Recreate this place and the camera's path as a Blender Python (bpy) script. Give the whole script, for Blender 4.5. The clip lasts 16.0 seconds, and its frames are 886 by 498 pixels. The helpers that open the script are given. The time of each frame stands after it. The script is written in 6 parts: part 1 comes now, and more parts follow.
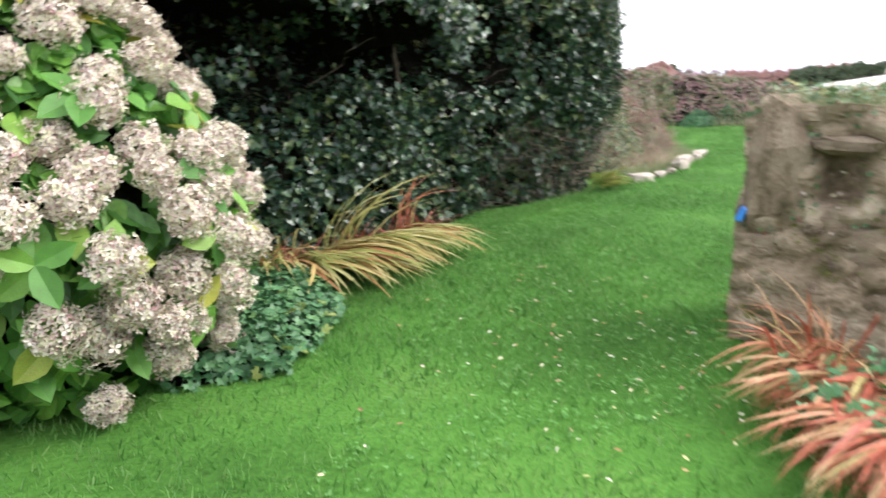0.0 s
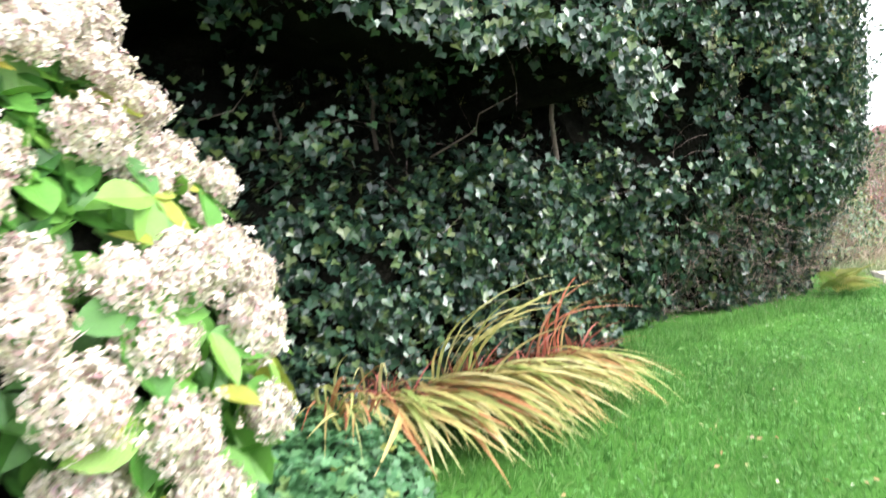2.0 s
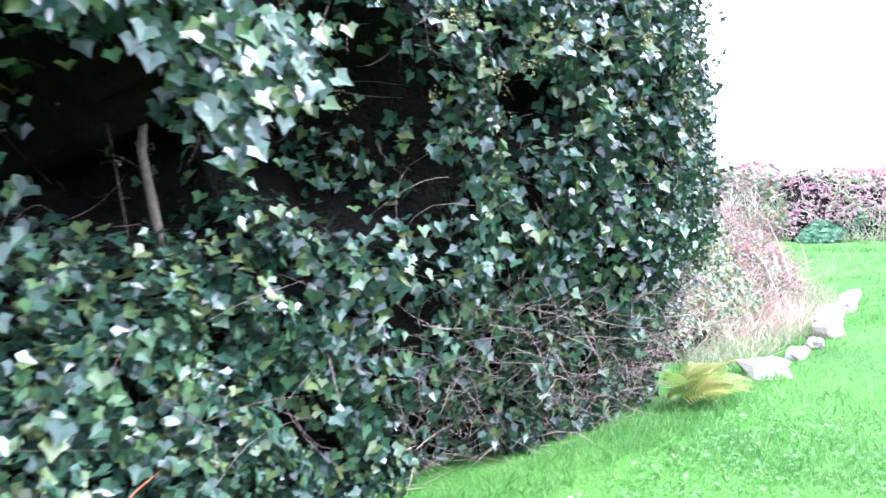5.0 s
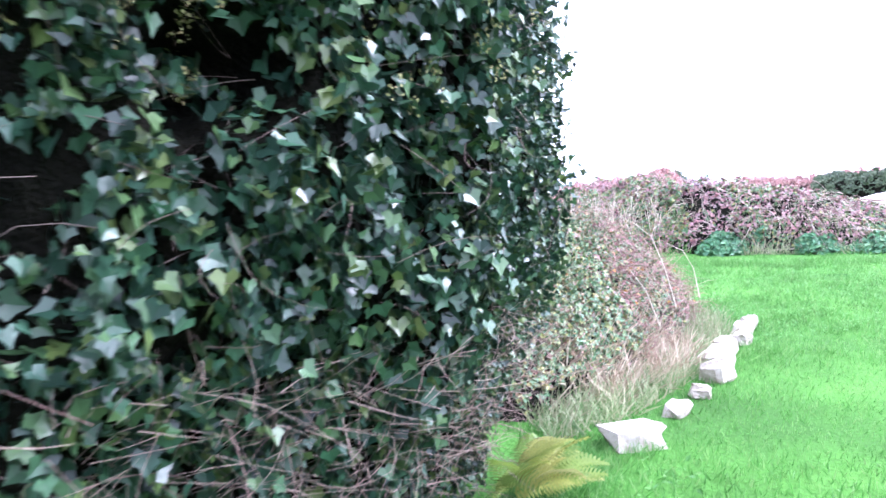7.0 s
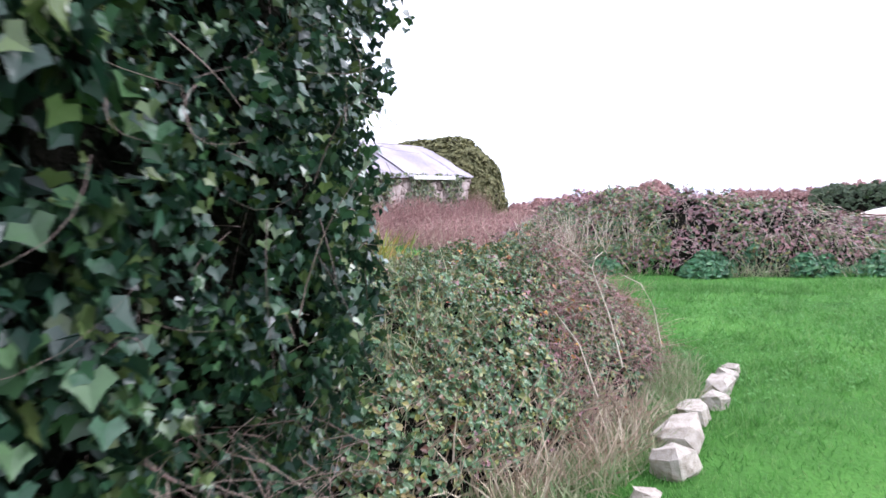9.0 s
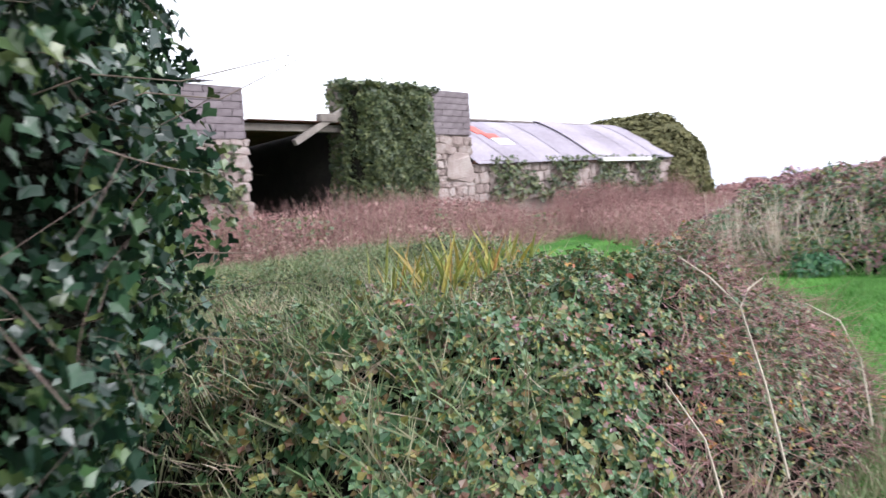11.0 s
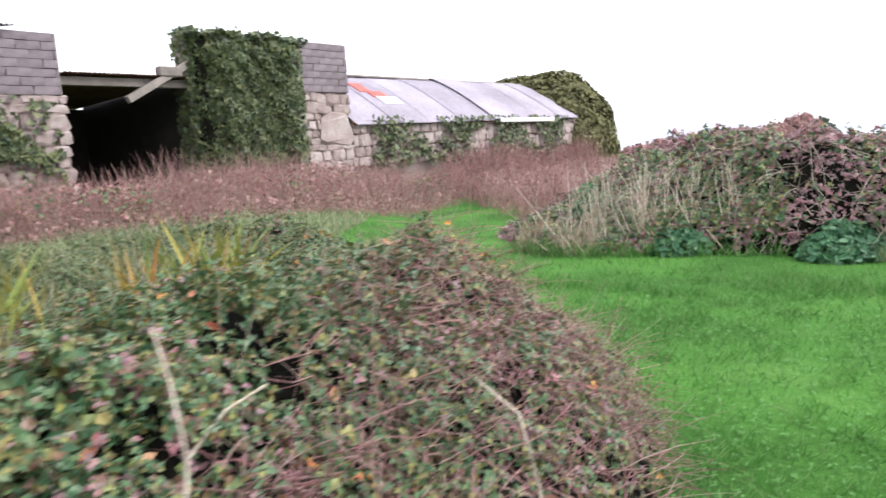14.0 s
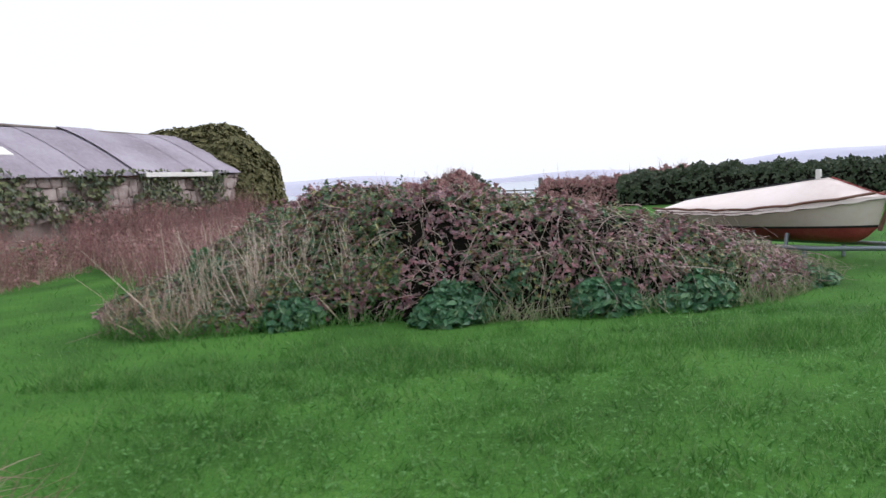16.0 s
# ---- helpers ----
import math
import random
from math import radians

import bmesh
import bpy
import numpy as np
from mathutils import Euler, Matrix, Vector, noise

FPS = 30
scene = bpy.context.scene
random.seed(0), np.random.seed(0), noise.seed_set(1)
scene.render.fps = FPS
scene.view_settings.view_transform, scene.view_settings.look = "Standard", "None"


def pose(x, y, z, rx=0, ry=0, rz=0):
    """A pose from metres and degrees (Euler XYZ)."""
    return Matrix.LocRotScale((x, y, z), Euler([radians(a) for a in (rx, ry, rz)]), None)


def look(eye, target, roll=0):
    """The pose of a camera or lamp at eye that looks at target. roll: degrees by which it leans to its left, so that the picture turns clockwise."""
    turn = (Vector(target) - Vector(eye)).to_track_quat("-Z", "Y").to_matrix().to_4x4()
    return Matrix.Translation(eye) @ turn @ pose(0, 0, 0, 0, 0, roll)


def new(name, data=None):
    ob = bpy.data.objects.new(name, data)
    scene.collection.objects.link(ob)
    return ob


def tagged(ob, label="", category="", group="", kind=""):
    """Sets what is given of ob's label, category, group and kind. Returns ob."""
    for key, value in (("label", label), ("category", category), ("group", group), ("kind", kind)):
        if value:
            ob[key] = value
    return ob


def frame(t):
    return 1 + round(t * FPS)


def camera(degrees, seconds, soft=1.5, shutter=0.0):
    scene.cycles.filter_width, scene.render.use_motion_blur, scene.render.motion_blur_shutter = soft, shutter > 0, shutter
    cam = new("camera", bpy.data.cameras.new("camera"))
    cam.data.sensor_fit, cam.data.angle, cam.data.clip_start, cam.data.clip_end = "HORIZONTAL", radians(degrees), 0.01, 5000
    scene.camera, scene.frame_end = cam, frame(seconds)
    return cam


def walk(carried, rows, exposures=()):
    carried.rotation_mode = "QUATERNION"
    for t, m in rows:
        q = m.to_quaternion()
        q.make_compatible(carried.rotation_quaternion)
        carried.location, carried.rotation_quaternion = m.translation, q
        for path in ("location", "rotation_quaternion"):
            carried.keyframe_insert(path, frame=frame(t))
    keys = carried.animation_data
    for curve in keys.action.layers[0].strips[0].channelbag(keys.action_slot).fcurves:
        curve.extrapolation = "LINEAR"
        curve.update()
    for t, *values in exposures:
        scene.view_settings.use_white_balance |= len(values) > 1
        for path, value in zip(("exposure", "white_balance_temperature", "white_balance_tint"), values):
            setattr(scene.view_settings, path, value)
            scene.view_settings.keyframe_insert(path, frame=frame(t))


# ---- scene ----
cam = camera(62.7, 16.0, 1.5, 0.5)
PATH = [
    (0.0, pose(-4.608, -6.843, 1.499, 76.56, 1.53, -16.64)),
    (0.5, pose(-4.455, -6.495, 1.476, 77.28, -1.10, -7.63)),
    (1.0, pose(-4.299, -6.131, 1.492, 77.43, 0.87, -1.54)),
    (1.5, pose(-4.104, -5.685, 1.509, 78.12, 2.28, -1.13)),
    (2.0, pose(-3.986, -5.228, 1.531, 81.74, 1.52, -2.02)),
    (2.5, pose(-3.878, -4.745, 1.544, 84.30, 2.10, -3.41)),
    (3.0, pose(-3.570, -4.317, 1.488, 84.89, 1.67, -2.32)),
    (3.5, pose(-3.293, -3.986, 1.482, 85.18, 4.87, -0.59)),
    (4.0, pose(-2.944, -3.546, 1.489, 85.25, 1.64, -6.21)),
    (6.5, pose(-1.582, -2.007, 1.516, 84.63, 4.04, -13.42)),
    (7.0, pose(-1.284, -1.653, 1.486, 84.95, 2.04, -16.05)),
    (7.5, pose(-1.002, -1.358, 1.507, 85.32, 3.28, -17.66)),
    (8.0, pose(-0.629, -1.015, 1.518, 85.78, 3.87, -18.19)),
    (8.5, pose(-0.353, -0.732, 1.465, 85.98, 2.70, -17.89)),
    (11.0, pose(0.891, 0.875, 1.505, 85.40, 3.41, -0.04)),
    (11.5, pose(1.128, 1.048, 1.509, 85.73, 3.72, 3.73)),
    (12.0, pose(1.359, 1.312, 1.491, 85.54, 2.28, 1.73)),
    (12.5, pose(1.611, 1.563, 1.497, 85.57, 4.14, -3.31)),
    (13.0, pose(1.930, 1.815, 1.488, 85.17, 4.12, -4.22)),
    (13.5, pose(2.113, 2.085, 1.456, 83.20, 3.12, -4.07)),
    (14.0, pose(2.352, 2.366, 1.509, 81.96, 3.41, -5.29)),
    (14.5, pose(2.714, 2.553, 1.527, 83.35, 3.57, -11.24)),
    (15.0, pose(3.064, 2.767, 1.495, 83.64, 4.34, -19.50)),
    (15.5, pose(3.411, 3.062, 1.511, 84.50, 4.17, -26.79)),
    (16.0, pose(3.761, 3.292, 1.483, 84.73, 3.70, -28.87)),
]


EXPO = [(0.0, 1.45, 6450, 12), (1.0, 1.7, 6450, 12), (2.0, 2.2, 6300, 11), (3.0, 2.95, 5700, 18), (4.0, 3.2, 5350, 28), (6.5, 2.75, 5250, 26), (7.0, 2.55, 5300, 25), (7.5, 2.2, 5450, 22),
        (8.5, 1.55, 5650, 19), (11.0, 1.15, 6050, 14), (12.5, 1.1, 6100, 13), (13.5, 1.1, 6150, 13), (14.5, 1.2, 6250, 12), (15.2, 0.65, 6150, 13), (16.0, 0.2, 6100, 14)]
walk(cam, PATH, EXPO)

# ---- world and sun: a bright overcast sky ----
world = bpy.data.worlds.new("overcast_sky")
scene.world = world
world.use_nodes = True
wn, wl = world.node_tree.nodes, world.node_tree.links
sky = wn.new("ShaderNodeTexSky")
sky.sky_type = "NISHITA"
sky.sun_disc = False
sky.sun_elevation = radians(41)
sky.sun_rotation = radians(102)
sky.air_density, sky.dust_density = 1.0, 4.0
scaled = wn.new("ShaderNodeMix")
scaled.data_type, scaled.blend_type = "RGBA", "MULTIPLY"
scaled.inputs[0].default_value = 1.0
wl.new(sky.outputs[0], scaled.inputs[6])
scaled.inputs[7].default_value = (0.1, 0.1, 0.1, 1)
cloud = wn.new("ShaderNodeMix")
cloud.data_type = "RGBA"
cloud.inputs[0].default_value = 0.86
wl.new(scaled.outputs[2], cloud.inputs[6])
cloud.inputs[7].default_value = (1.0, 1.02, 1.04, 1)
wl.new(cloud.outputs[2], wn["Background"].inputs[0])
wn["Background"].inputs[1].default_value = 1.0

sun = new("sun", bpy.data.lights.new("sun", "SUN"))
sun.data.energy, sun.data.angle, sun.data.color = 1.5, radians(25), (1.0, 0.97, 0.93)
sun.matrix_world = look((0, 0, 30), (-0.978 * 23.6, 0.208 * 23.6, 9.0))

RNG = np.random.default_rng(7)


# ---- materials ----
def ramp_into(nodes, links, fac, cols):
    r = nodes.new("ShaderNodeValToRGB")
    els = r.color_ramp.elements
    while len(els) < len(cols):
        els.new(0.5)
    for i, c in enumerate(cols):
        els[i].position = i / max(1, len(cols) - 1)
        els[i].color = (*c, 1)
    links.new(fac, r.inputs[0])
    return r.outputs[0]


def leaf_mat(name, cols, rough=0.45, by="island", glow=0.25, grain=40.0, spec=0.5):
    """A plant surface: its tint differs from leaf to leaf, with mottling, and lets some light through."""
    m = bpy.data.materials.new(name)
    m.use_nodes = True
    n, l = m.node_tree.nodes, m.node_tree.links
    p = n["Principled BSDF"]
    if by == "island":
        fac = n.new("ShaderNodeNewGeometry").outputs["Random Per Island"]
    else:
        fac = n.new("ShaderNodeObjectInfo").outputs["Random"]
    col = ramp_into(n, l, fac, cols)
    tc = n.new("ShaderNodeTexCoord")
    nt = n.new("ShaderNodeTexNoise")
    nt.inputs["Scale"].default_value, nt.inputs["Detail"].default_value = grain, 4
    l.new(tc.outputs["Object"], nt.inputs["Vector"])
    mr = n.new("ShaderNodeMapRange")
    mr.inputs[3].default_value, mr.inputs[4].default_value = 0.55, 1.45
    broad = n.new("ShaderNodeTexNoise")
    broad.inputs["Scale"].default_value, broad.inputs["Detail"].default_value = 1.6, 3
    l.new(tc.outputs["Object"], broad.inputs["Vector"])
    both = n.new("ShaderNodeMath")
    both.operation = "MULTIPLY_ADD"
    both.inputs[1].default_value = 0.8
    l.new(broad.outputs["Fac"], both.inputs[0])
    less = n.new("ShaderNodeMath")
    less.operation = "SUBTRACT"
    less.inputs[1].default_value = 0.4
    l.new(nt.outputs["Fac"], less.inputs[0])
    l.new(less.outputs[0], both.inputs[2])
    l.new(both.outputs[0], mr.inputs[0])
    mx = n.new("ShaderNodeMix")
    mx.data_type, mx.blend_type = "RGBA", "MULTIPLY"
    mx.inputs[0].default_value = 1.0
    l.new(col, mx.inputs[6])
    l.new(mr.outputs[0], mx.inputs[7])
    l.new(mx.outputs[2], p.inputs["Base Color"])
    p.inputs["Roughness"].default_value = rough
    p.inputs["Specular IOR Level"].default_value = spec
    bp = n.new("ShaderNodeBump")
    bp.inputs["Strength"].default_value, bp.inputs["Distance"].default_value = 0.3, 0.01
    l.new(nt.outputs["Fac"], bp.inputs["Height"])
    l.new(bp.outputs[0], p.inputs["Normal"])
    if glow > 0:
        tr = n.new("ShaderNodeBsdfTranslucent")
        l.new(mx.outputs[2], tr.inputs["Color"])
        ms = n.new("ShaderNodeMixShader")
        ms.inputs[0].default_value = glow
        l.new(p.outputs[0], ms.inputs[1])
        l.new(tr.outputs[0], ms.inputs[2])
        l.new(ms.outputs[0], n["Material Output"].inputs[0])
    return m


def surf_mat(name, cols, big=1.5, small=25.0, rough=0.85, bump=0.5, dist=0.02, metal=0.0, jitter=0.0, spec=0.4):
    """A weathered surface with variation at two scales; jitter shifts the tint from piece to piece."""
    m = bpy.data.materials.new(name)
    m.use_nodes = True
    n, l = m.node_tree.nodes, m.node_tree.links
    p = n["Principled BSDF"]
    tc = n.new("ShaderNodeTexCoord")
    a = n.new("ShaderNodeTexNoise")
    a.inputs["Scale"].default_value, a.inputs["Detail"].default_value = big, 6
    b = n.new("ShaderNodeTexNoise")
    b.inputs["Scale"].default_value, b.inputs["Detail"].default_value = small, 8
    l.new(tc.outputs["Object"], a.inputs["Vector"])
    l.new(tc.outputs["Object"], b.inputs["Vector"])
    mixf = n.new("ShaderNodeMath")
    mixf.operation = "MULTIPLY_ADD"
    l.new(b.outputs["Fac"], mixf.inputs[0])
    mixf.inputs[1].default_value = 0.7
    sub = n.new("ShaderNodeMath")
    sub.operation = "MULTIPLY_ADD"
    l.new(a.outputs["Fac"], sub.inputs[0])
    sub.inputs[1].default_value, sub.inputs[2].default_value = 1.5, -0.6
    l.new(sub.outputs[0], mixf.inputs[2])
    fac = mixf.outputs[0]
    if jitter:
        oi = n.new("ShaderNodeObjectInfo")
        j = n.new("ShaderNodeMath")
        j.operation = "MULTIPLY_ADD"
        l.new(oi.outputs["Random"], j.inputs[0])
        j.inputs[1].default_value = jitter
        l.new(fac, j.inputs[2])
        k = n.new("ShaderNodeMath")
        k.operation = "SUBTRACT"
        l.new(j.outputs[0], k.inputs[0])
        k.inputs[1].default_value = jitter / 2
        fac = k.outputs[0]
    l.new(ramp_into(n, l, fac, cols), p.inputs["Base Color"])
    p.inputs["Roughness"].default_value = rough
    p.inputs["Metallic"].default_value = metal
    p.inputs["Specular IOR Level"].default_value = spec
    bp = n.new("ShaderNodeBump")
    bp.inputs["Strength"].default_value, bp.inputs["Distance"].default_value = bump, dist
    l.new(b.outputs["Fac"], bp.inputs["Height"])
    l.new(bp.outputs[0], p.inputs["Normal"])
    return m


M_ivy = leaf_mat("ivy_leaf", [(0.007, 0.02, 0.013), (0.013, 0.034, 0.022), (0.021, 0.055, 0.032), (0.032, 0.075, 0.04), (0.046, 0.095, 0.036), (0.10, 0.13, 0.04)], 0.32, glow=0.1, grain=22.0, spec=0.5)
M_ivy1 = leaf_mat("ivy_leaf_single", [(0.01, 0.03, 0.02), (0.018, 0.055, 0.034), (0.032, 0.085, 0.046), (0.07, 0.13, 0.045)], 0.28, "object", glow=0.1, grain=22.0, spec=0.5)
M_ivyflower = leaf_mat("ivy_flower", [(0.22, 0.22, 0.08), (0.30, 0.30, 0.12), (0.26, 0.20, 0.10)], 0.7, glow=0.15)
# near-black filler for plant cores: shade behind leaves is put into its colour
M_core = surf_mat("leaf_shade_core", [(0.004, 0.005, 0.004), (0.011, 0.011, 0.008), (0.022, 0.02, 0.014)], 4, 45, 0.98, 1.0, 0.08, spec=0.05)
M_twig = leaf_mat("dead_twig", [(0.23, 0.15, 0.14), (0.37, 0.26, 0.24), (0.52, 0.42, 0.37), (0.33, 0.18, 0.175)], 0.8, glow=0)
M_darktwig = leaf_mat("ivy_twig", [(0.09, 0.065, 0.055), (0.16, 0.115, 0.10), (0.24, 0.18, 0.15), (0.13, 0.08, 0.075)], 0.85, glow=0)
M_palertwig = leaf_mat("dry_ivy_twig", [(0.14, 0.095, 0.08), (0.24, 0.17, 0.145), (0.34, 0.26, 0.22), (0.2, 0.12, 0.11)], 0.85, glow=0)
M_straw = leaf_mat("dead_grass", [(0.38, 0.29, 0.21), (0.52, 0.42, 0.31), (0.30, 0.20, 0.15), (0.46, 0.38, 0.29), (0.58, 0.48, 0.37)], 0.8, glow=0.15)
M_palestalk = leaf_mat("bleached_stalk", [(0.50, 0.38, 0.31), (0.62, 0.52, 0.42), (0.68, 0.59, 0.49), (0.52, 0.36, 0.31)], 0.8, glow=0.05)
M_weed = leaf_mat("dead_red_weed", [(0.29, 0.13, 0.135), (0.39, 0.19, 0.185), (0.43, 0.26, 0.235), (0.21, 0.10, 0.105), (0.45, 0.33, 0.28), (0.34, 0.15, 0.15)], 0.85, glow=0.1)
M_bramble = leaf_mat("bramble_leaf", [(0.025, 0.07, 0.03), (0.05, 0.12, 0.045), (0.085, 0.165, 0.065), (0.14, 0.2, 0.08), (0.15, 0.06, 0.045), (0.28, 0.27, 0.075), (0.065, 0.14, 0.06), (0.11, 0.18, 0.09)], 0.4, glow=0.15, spec=0.5)
M_bramble_red = leaf_mat("bramble_turning_leaf", [(0.32, 0.115, 0.13), (0.22, 0.11, 0.14), (0.32, 0.19, 0.2), (0.40, 0.19, 0.19), (0.15, 0.13, 0.11), (0.35, 0.22, 0.25)], 0.5, glow=0.15)
M_nettle = leaf_mat("nettle_leaf", [(0.03, 0.10, 0.045), (0.05, 0.155, 0.07), (0.08, 0.21, 0.09), (0.12, 0.22, 0.09)], 0.5, glow=0.2)
M_grass = leaf_mat("grass_blade", [(0.055, 0.17, 0.03), (0.085, 0.235, 0.045), (0.13, 0.29, 0.07), (0.21, 0.34, 0.12)], 0.5, glow=0.45, grain=3.0)
M_clover = leaf_mat("clover_leaf", [(0.065, 0.19, 0.04), (0.10, 0.25, 0.06), (0.15, 0.31, 0.10), (0.085, 0.22, 0.05)], 0.6, glow=0.2, spec=0.2)
M_rough = leaf_mat("long_grass_blade", [(0.11, 0.19, 0.07), (0.18, 0.26, 0.11), (0.28, 0.31, 0.17), (0.40, 0.36, 0.24), (0.22, 0.29, 0.14)], 0.6, glow=0.25, grain=3.0)
M_petal = leaf_mat("faded_petal", [(0.52, 0.36, 0.34), (0.66, 0.58, 0.49), (0.56, 0.56, 0.38), (0.36, 0.2, 0.21), (0.74, 0.70, 0.63), (0.66, 0.54, 0.51), (0.50, 0.48, 0.32), (0.70, 0.62, 0.57)], 0.8, glow=0.15, grain=9)
M_freshpetal = leaf_mat("white_petal", [(0.78, 0.80, 0.80), (0.82, 0.83, 0.80), (0.74, 0.76, 0.74)], 0.7, glow=0.2, grain=9)
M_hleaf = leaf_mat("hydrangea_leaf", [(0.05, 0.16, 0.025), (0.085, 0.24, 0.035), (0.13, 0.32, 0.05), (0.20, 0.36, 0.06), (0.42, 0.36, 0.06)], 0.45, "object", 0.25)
# darker copy of the hydrangea green, with the bush's inner shade in its colour
M_hleaf2 = leaf_mat("hydrangea_shaded_leaf", [(0.03, 0.10, 0.02), (0.06, 0.18, 0.03), (0.10, 0.26, 0.045), (0.15, 0.32, 0.05)], 0.45, "island", 0.25)
M_ger = leaf_mat("cranesbill_leaf", [(0.05, 0.15, 0.06), (0.075, 0.2, 0.085), (0.11, 0.26, 0.11), (0.14, 0.28, 0.10), (0.35, 0.36, 0.08)], 0.5, "object", 0.2)
M_ger2 = leaf_mat("cranesbill_underleaf", [(0.04, 0.13, 0.05), (0.07, 0.19, 0.075), (0.11, 0.25, 0.10)], 0.5, "island", 0.2)
M_croc = leaf_mat("montbretia_blade", [(0.40, 0.13, 0.08), (0.46, 0.27, 0.11), (0.48, 0.40, 0.16), (0.40, 0.42, 0.14), (0.28, 0.35, 0.10), (0.54, 0.46, 0.24), (0.46, 0.45, 0.2), (0.35, 0.40, 0.12)], 0.5, "object", 0.25)
M_orange = leaf_mat("orange_turning_leaf", [(0.55, 0.2, 0.04), (0.6, 0.34, 0.05), (0.45, 0.12, 0.05), (0.5, 0.42, 0.08)], 0.5, glow=0.25)
M_croc_red = leaf_mat("montbretia_red_blade", [(0.38, 0.085, 0.055), (0.5, 0.16, 0.09), (0.56, 0.27, 0.15), (0.56, 0.40, 0.22), (0.42, 0.11, 0.08), (0.46, 0.43, 0.17)], 0.5, "object", 0.25)
M_withered = leaf_mat("withered_red_blade", [(0.22, 0.05, 0.04), (0.32, 0.09, 0.07), (0.40, 0.15, 0.11), (0.28, 0.07, 0.06)], 0.55, "object", 0.2)
M_yellow = leaf_mat("yellow_iris_blade", [(0.42, 0.33, 0.06), (0.34, 0.33, 0.07), (0.46, 0.24, 0.08), (0.22, 0.28, 0.06), (0.30, 0.32, 0.08), (0.18, 0.25, 0.06)], 0.5, "object", 0.25)
M_fern = leaf_mat("fern_frond", [(0.14, 0.22, 0.045), (0.22, 0.29, 0.06), (0.32, 0.33, 0.08), (0.40, 0.36, 0.15)], 0.5, "object", 0.3)
M_fallen = leaf_mat("fallen_leaf", [(0.6, 0.58, 0.48), (0.5, 0.45, 0.2), (0.35, 0.15, 0.08), (0.7, 0.68, 0.6)], 0.7, "object", 0.1)
M_bark = surf_mat("bark", [(0.03, 0.022, 0.016), (0.07, 0.055, 0.042), (0.12, 0.10, 0.08)], 4, 40, 0.9, 0.8)
M_stem = surf_mat("bleached_stem", [(0.34, 0.27, 0.20), (0.5, 0.42, 0.34), (0.62, 0.55, 0.46)], 6, 60, 0.8, 0.4)
M_stone = surf_mat("granite_stone", [(0.12, 0.085, 0.075), (0.25, 0.19, 0.175), (0.36, 0.29, 0.27), (0.46, 0.40, 0.38)], 1.2, 18, 0.9, 0.6, 0.03, jitter=0.45)
M_block = surf_mat("weathered_block", [(0.11, 0.09, 0.1), (0.19, 0.155, 0.17), (0.27, 0.23, 0.245)], 1.2, 18, 0.92, 0.5, 0.02, jitter=0.3)
M_mortar = surf_mat("lime_mortar", [(0.14, 0.115, 0.105), (0.23, 0.19, 0.17), (0.31, 0.26, 0.235)], 2, 25, 0.95, 0.5)
M_white = surf_mat("white_edging_stone", [(0.2, 0.16, 0.12), (0.42, 0.36, 0.31), (0.58, 0.52, 0.48)], 4, 30, 0.85, 0.6, 0.02, jitter=0.2)
M_roof = surf_mat("galvanised_sheet", [(0.24, 0.21, 0.24), (0.36, 0.32, 0.37), (0.46, 0.42, 0.48)], 0.6, 8, 0.6, 0.15, 0.01, 0.12, 0.3)
M_rust = surf_mat("rusty_edge", [(0.10, 0.05, 0.035), (0.20, 0.10, 0.07), (0.28, 0.18, 0.14)], 2, 20, 0.8, 0.4)
M_redpaint = surf_mat("red_paint", [(0.45, 0.07, 0.06), (0.6, 0.13, 0.10)], 3, 20, 0.6, 0.2)
M_whitepaint = surf_mat("white_paint", [(0.68, 0.66, 0.62), (0.8, 0.78, 0.75)], 3, 20, 0.5, 0.15)
M_timber = surf_mat("grey_timber", [(0.12, 0.10, 0.09), (0.22, 0.19, 0.17), (0.32, 0.28, 0.25)], 2, 30, 0.85, 0.5)
# the unlit inside of the barn bay, its shade put into a near-black colour
M_dark = surf_mat("bay_inner_shade", [(0.012, 0.01, 0.01), (0.025, 0.02, 0.02), (0.04, 0.032, 0.03)], 2, 20, 0.95, 0.4)
M_moss = leaf_mat("moss_ivy_leaf", [(0.09, 0.09, 0.035), (0.13, 0.125, 0.05), (0.17, 0.16, 0.065), (0.11, 0.11, 0.045)], 0.8, glow=0.1)
M_wallearth = surf_mat("mossy_bank_earth", [(0.05, 0.055, 0.02), (0.17, 0.13, 0.085), (0.27, 0.21, 0.15), (0.36, 0.30, 0.23), (0.13, 0.16, 0.04)], 3.5, 26, 0.95, 0.9, 0.05)
M_wallmoss = leaf_mat("wall_moss", [(0.06, 0.08, 0.015), (0.10, 0.13, 0.025), (0.16, 0.18, 0.04)], 0.9, glow=0.1, spec=0.1)
M_canvas = surf_mat("boat_canvas", [(0.72, 0.6, 0.55), (0.82, 0.72, 0.67), (0.86, 0.78, 0.75)], 1.2, 12, 0.75, 0.2)
M_hull = surf_mat("cream_hull_paint", [(0.70, 0.56, 0.5), (0.8, 0.68, 0.62), (0.84, 0.75, 0.7)], 1.0, 10, 0.4, 0.1)
M_antifoul = surf_mat("red_antifouling", [(0.20, 0.03, 0.03), (0.33, 0.055, 0.05), (0.42, 0.12, 0.09)], 2, 14, 0.6, 0.2)
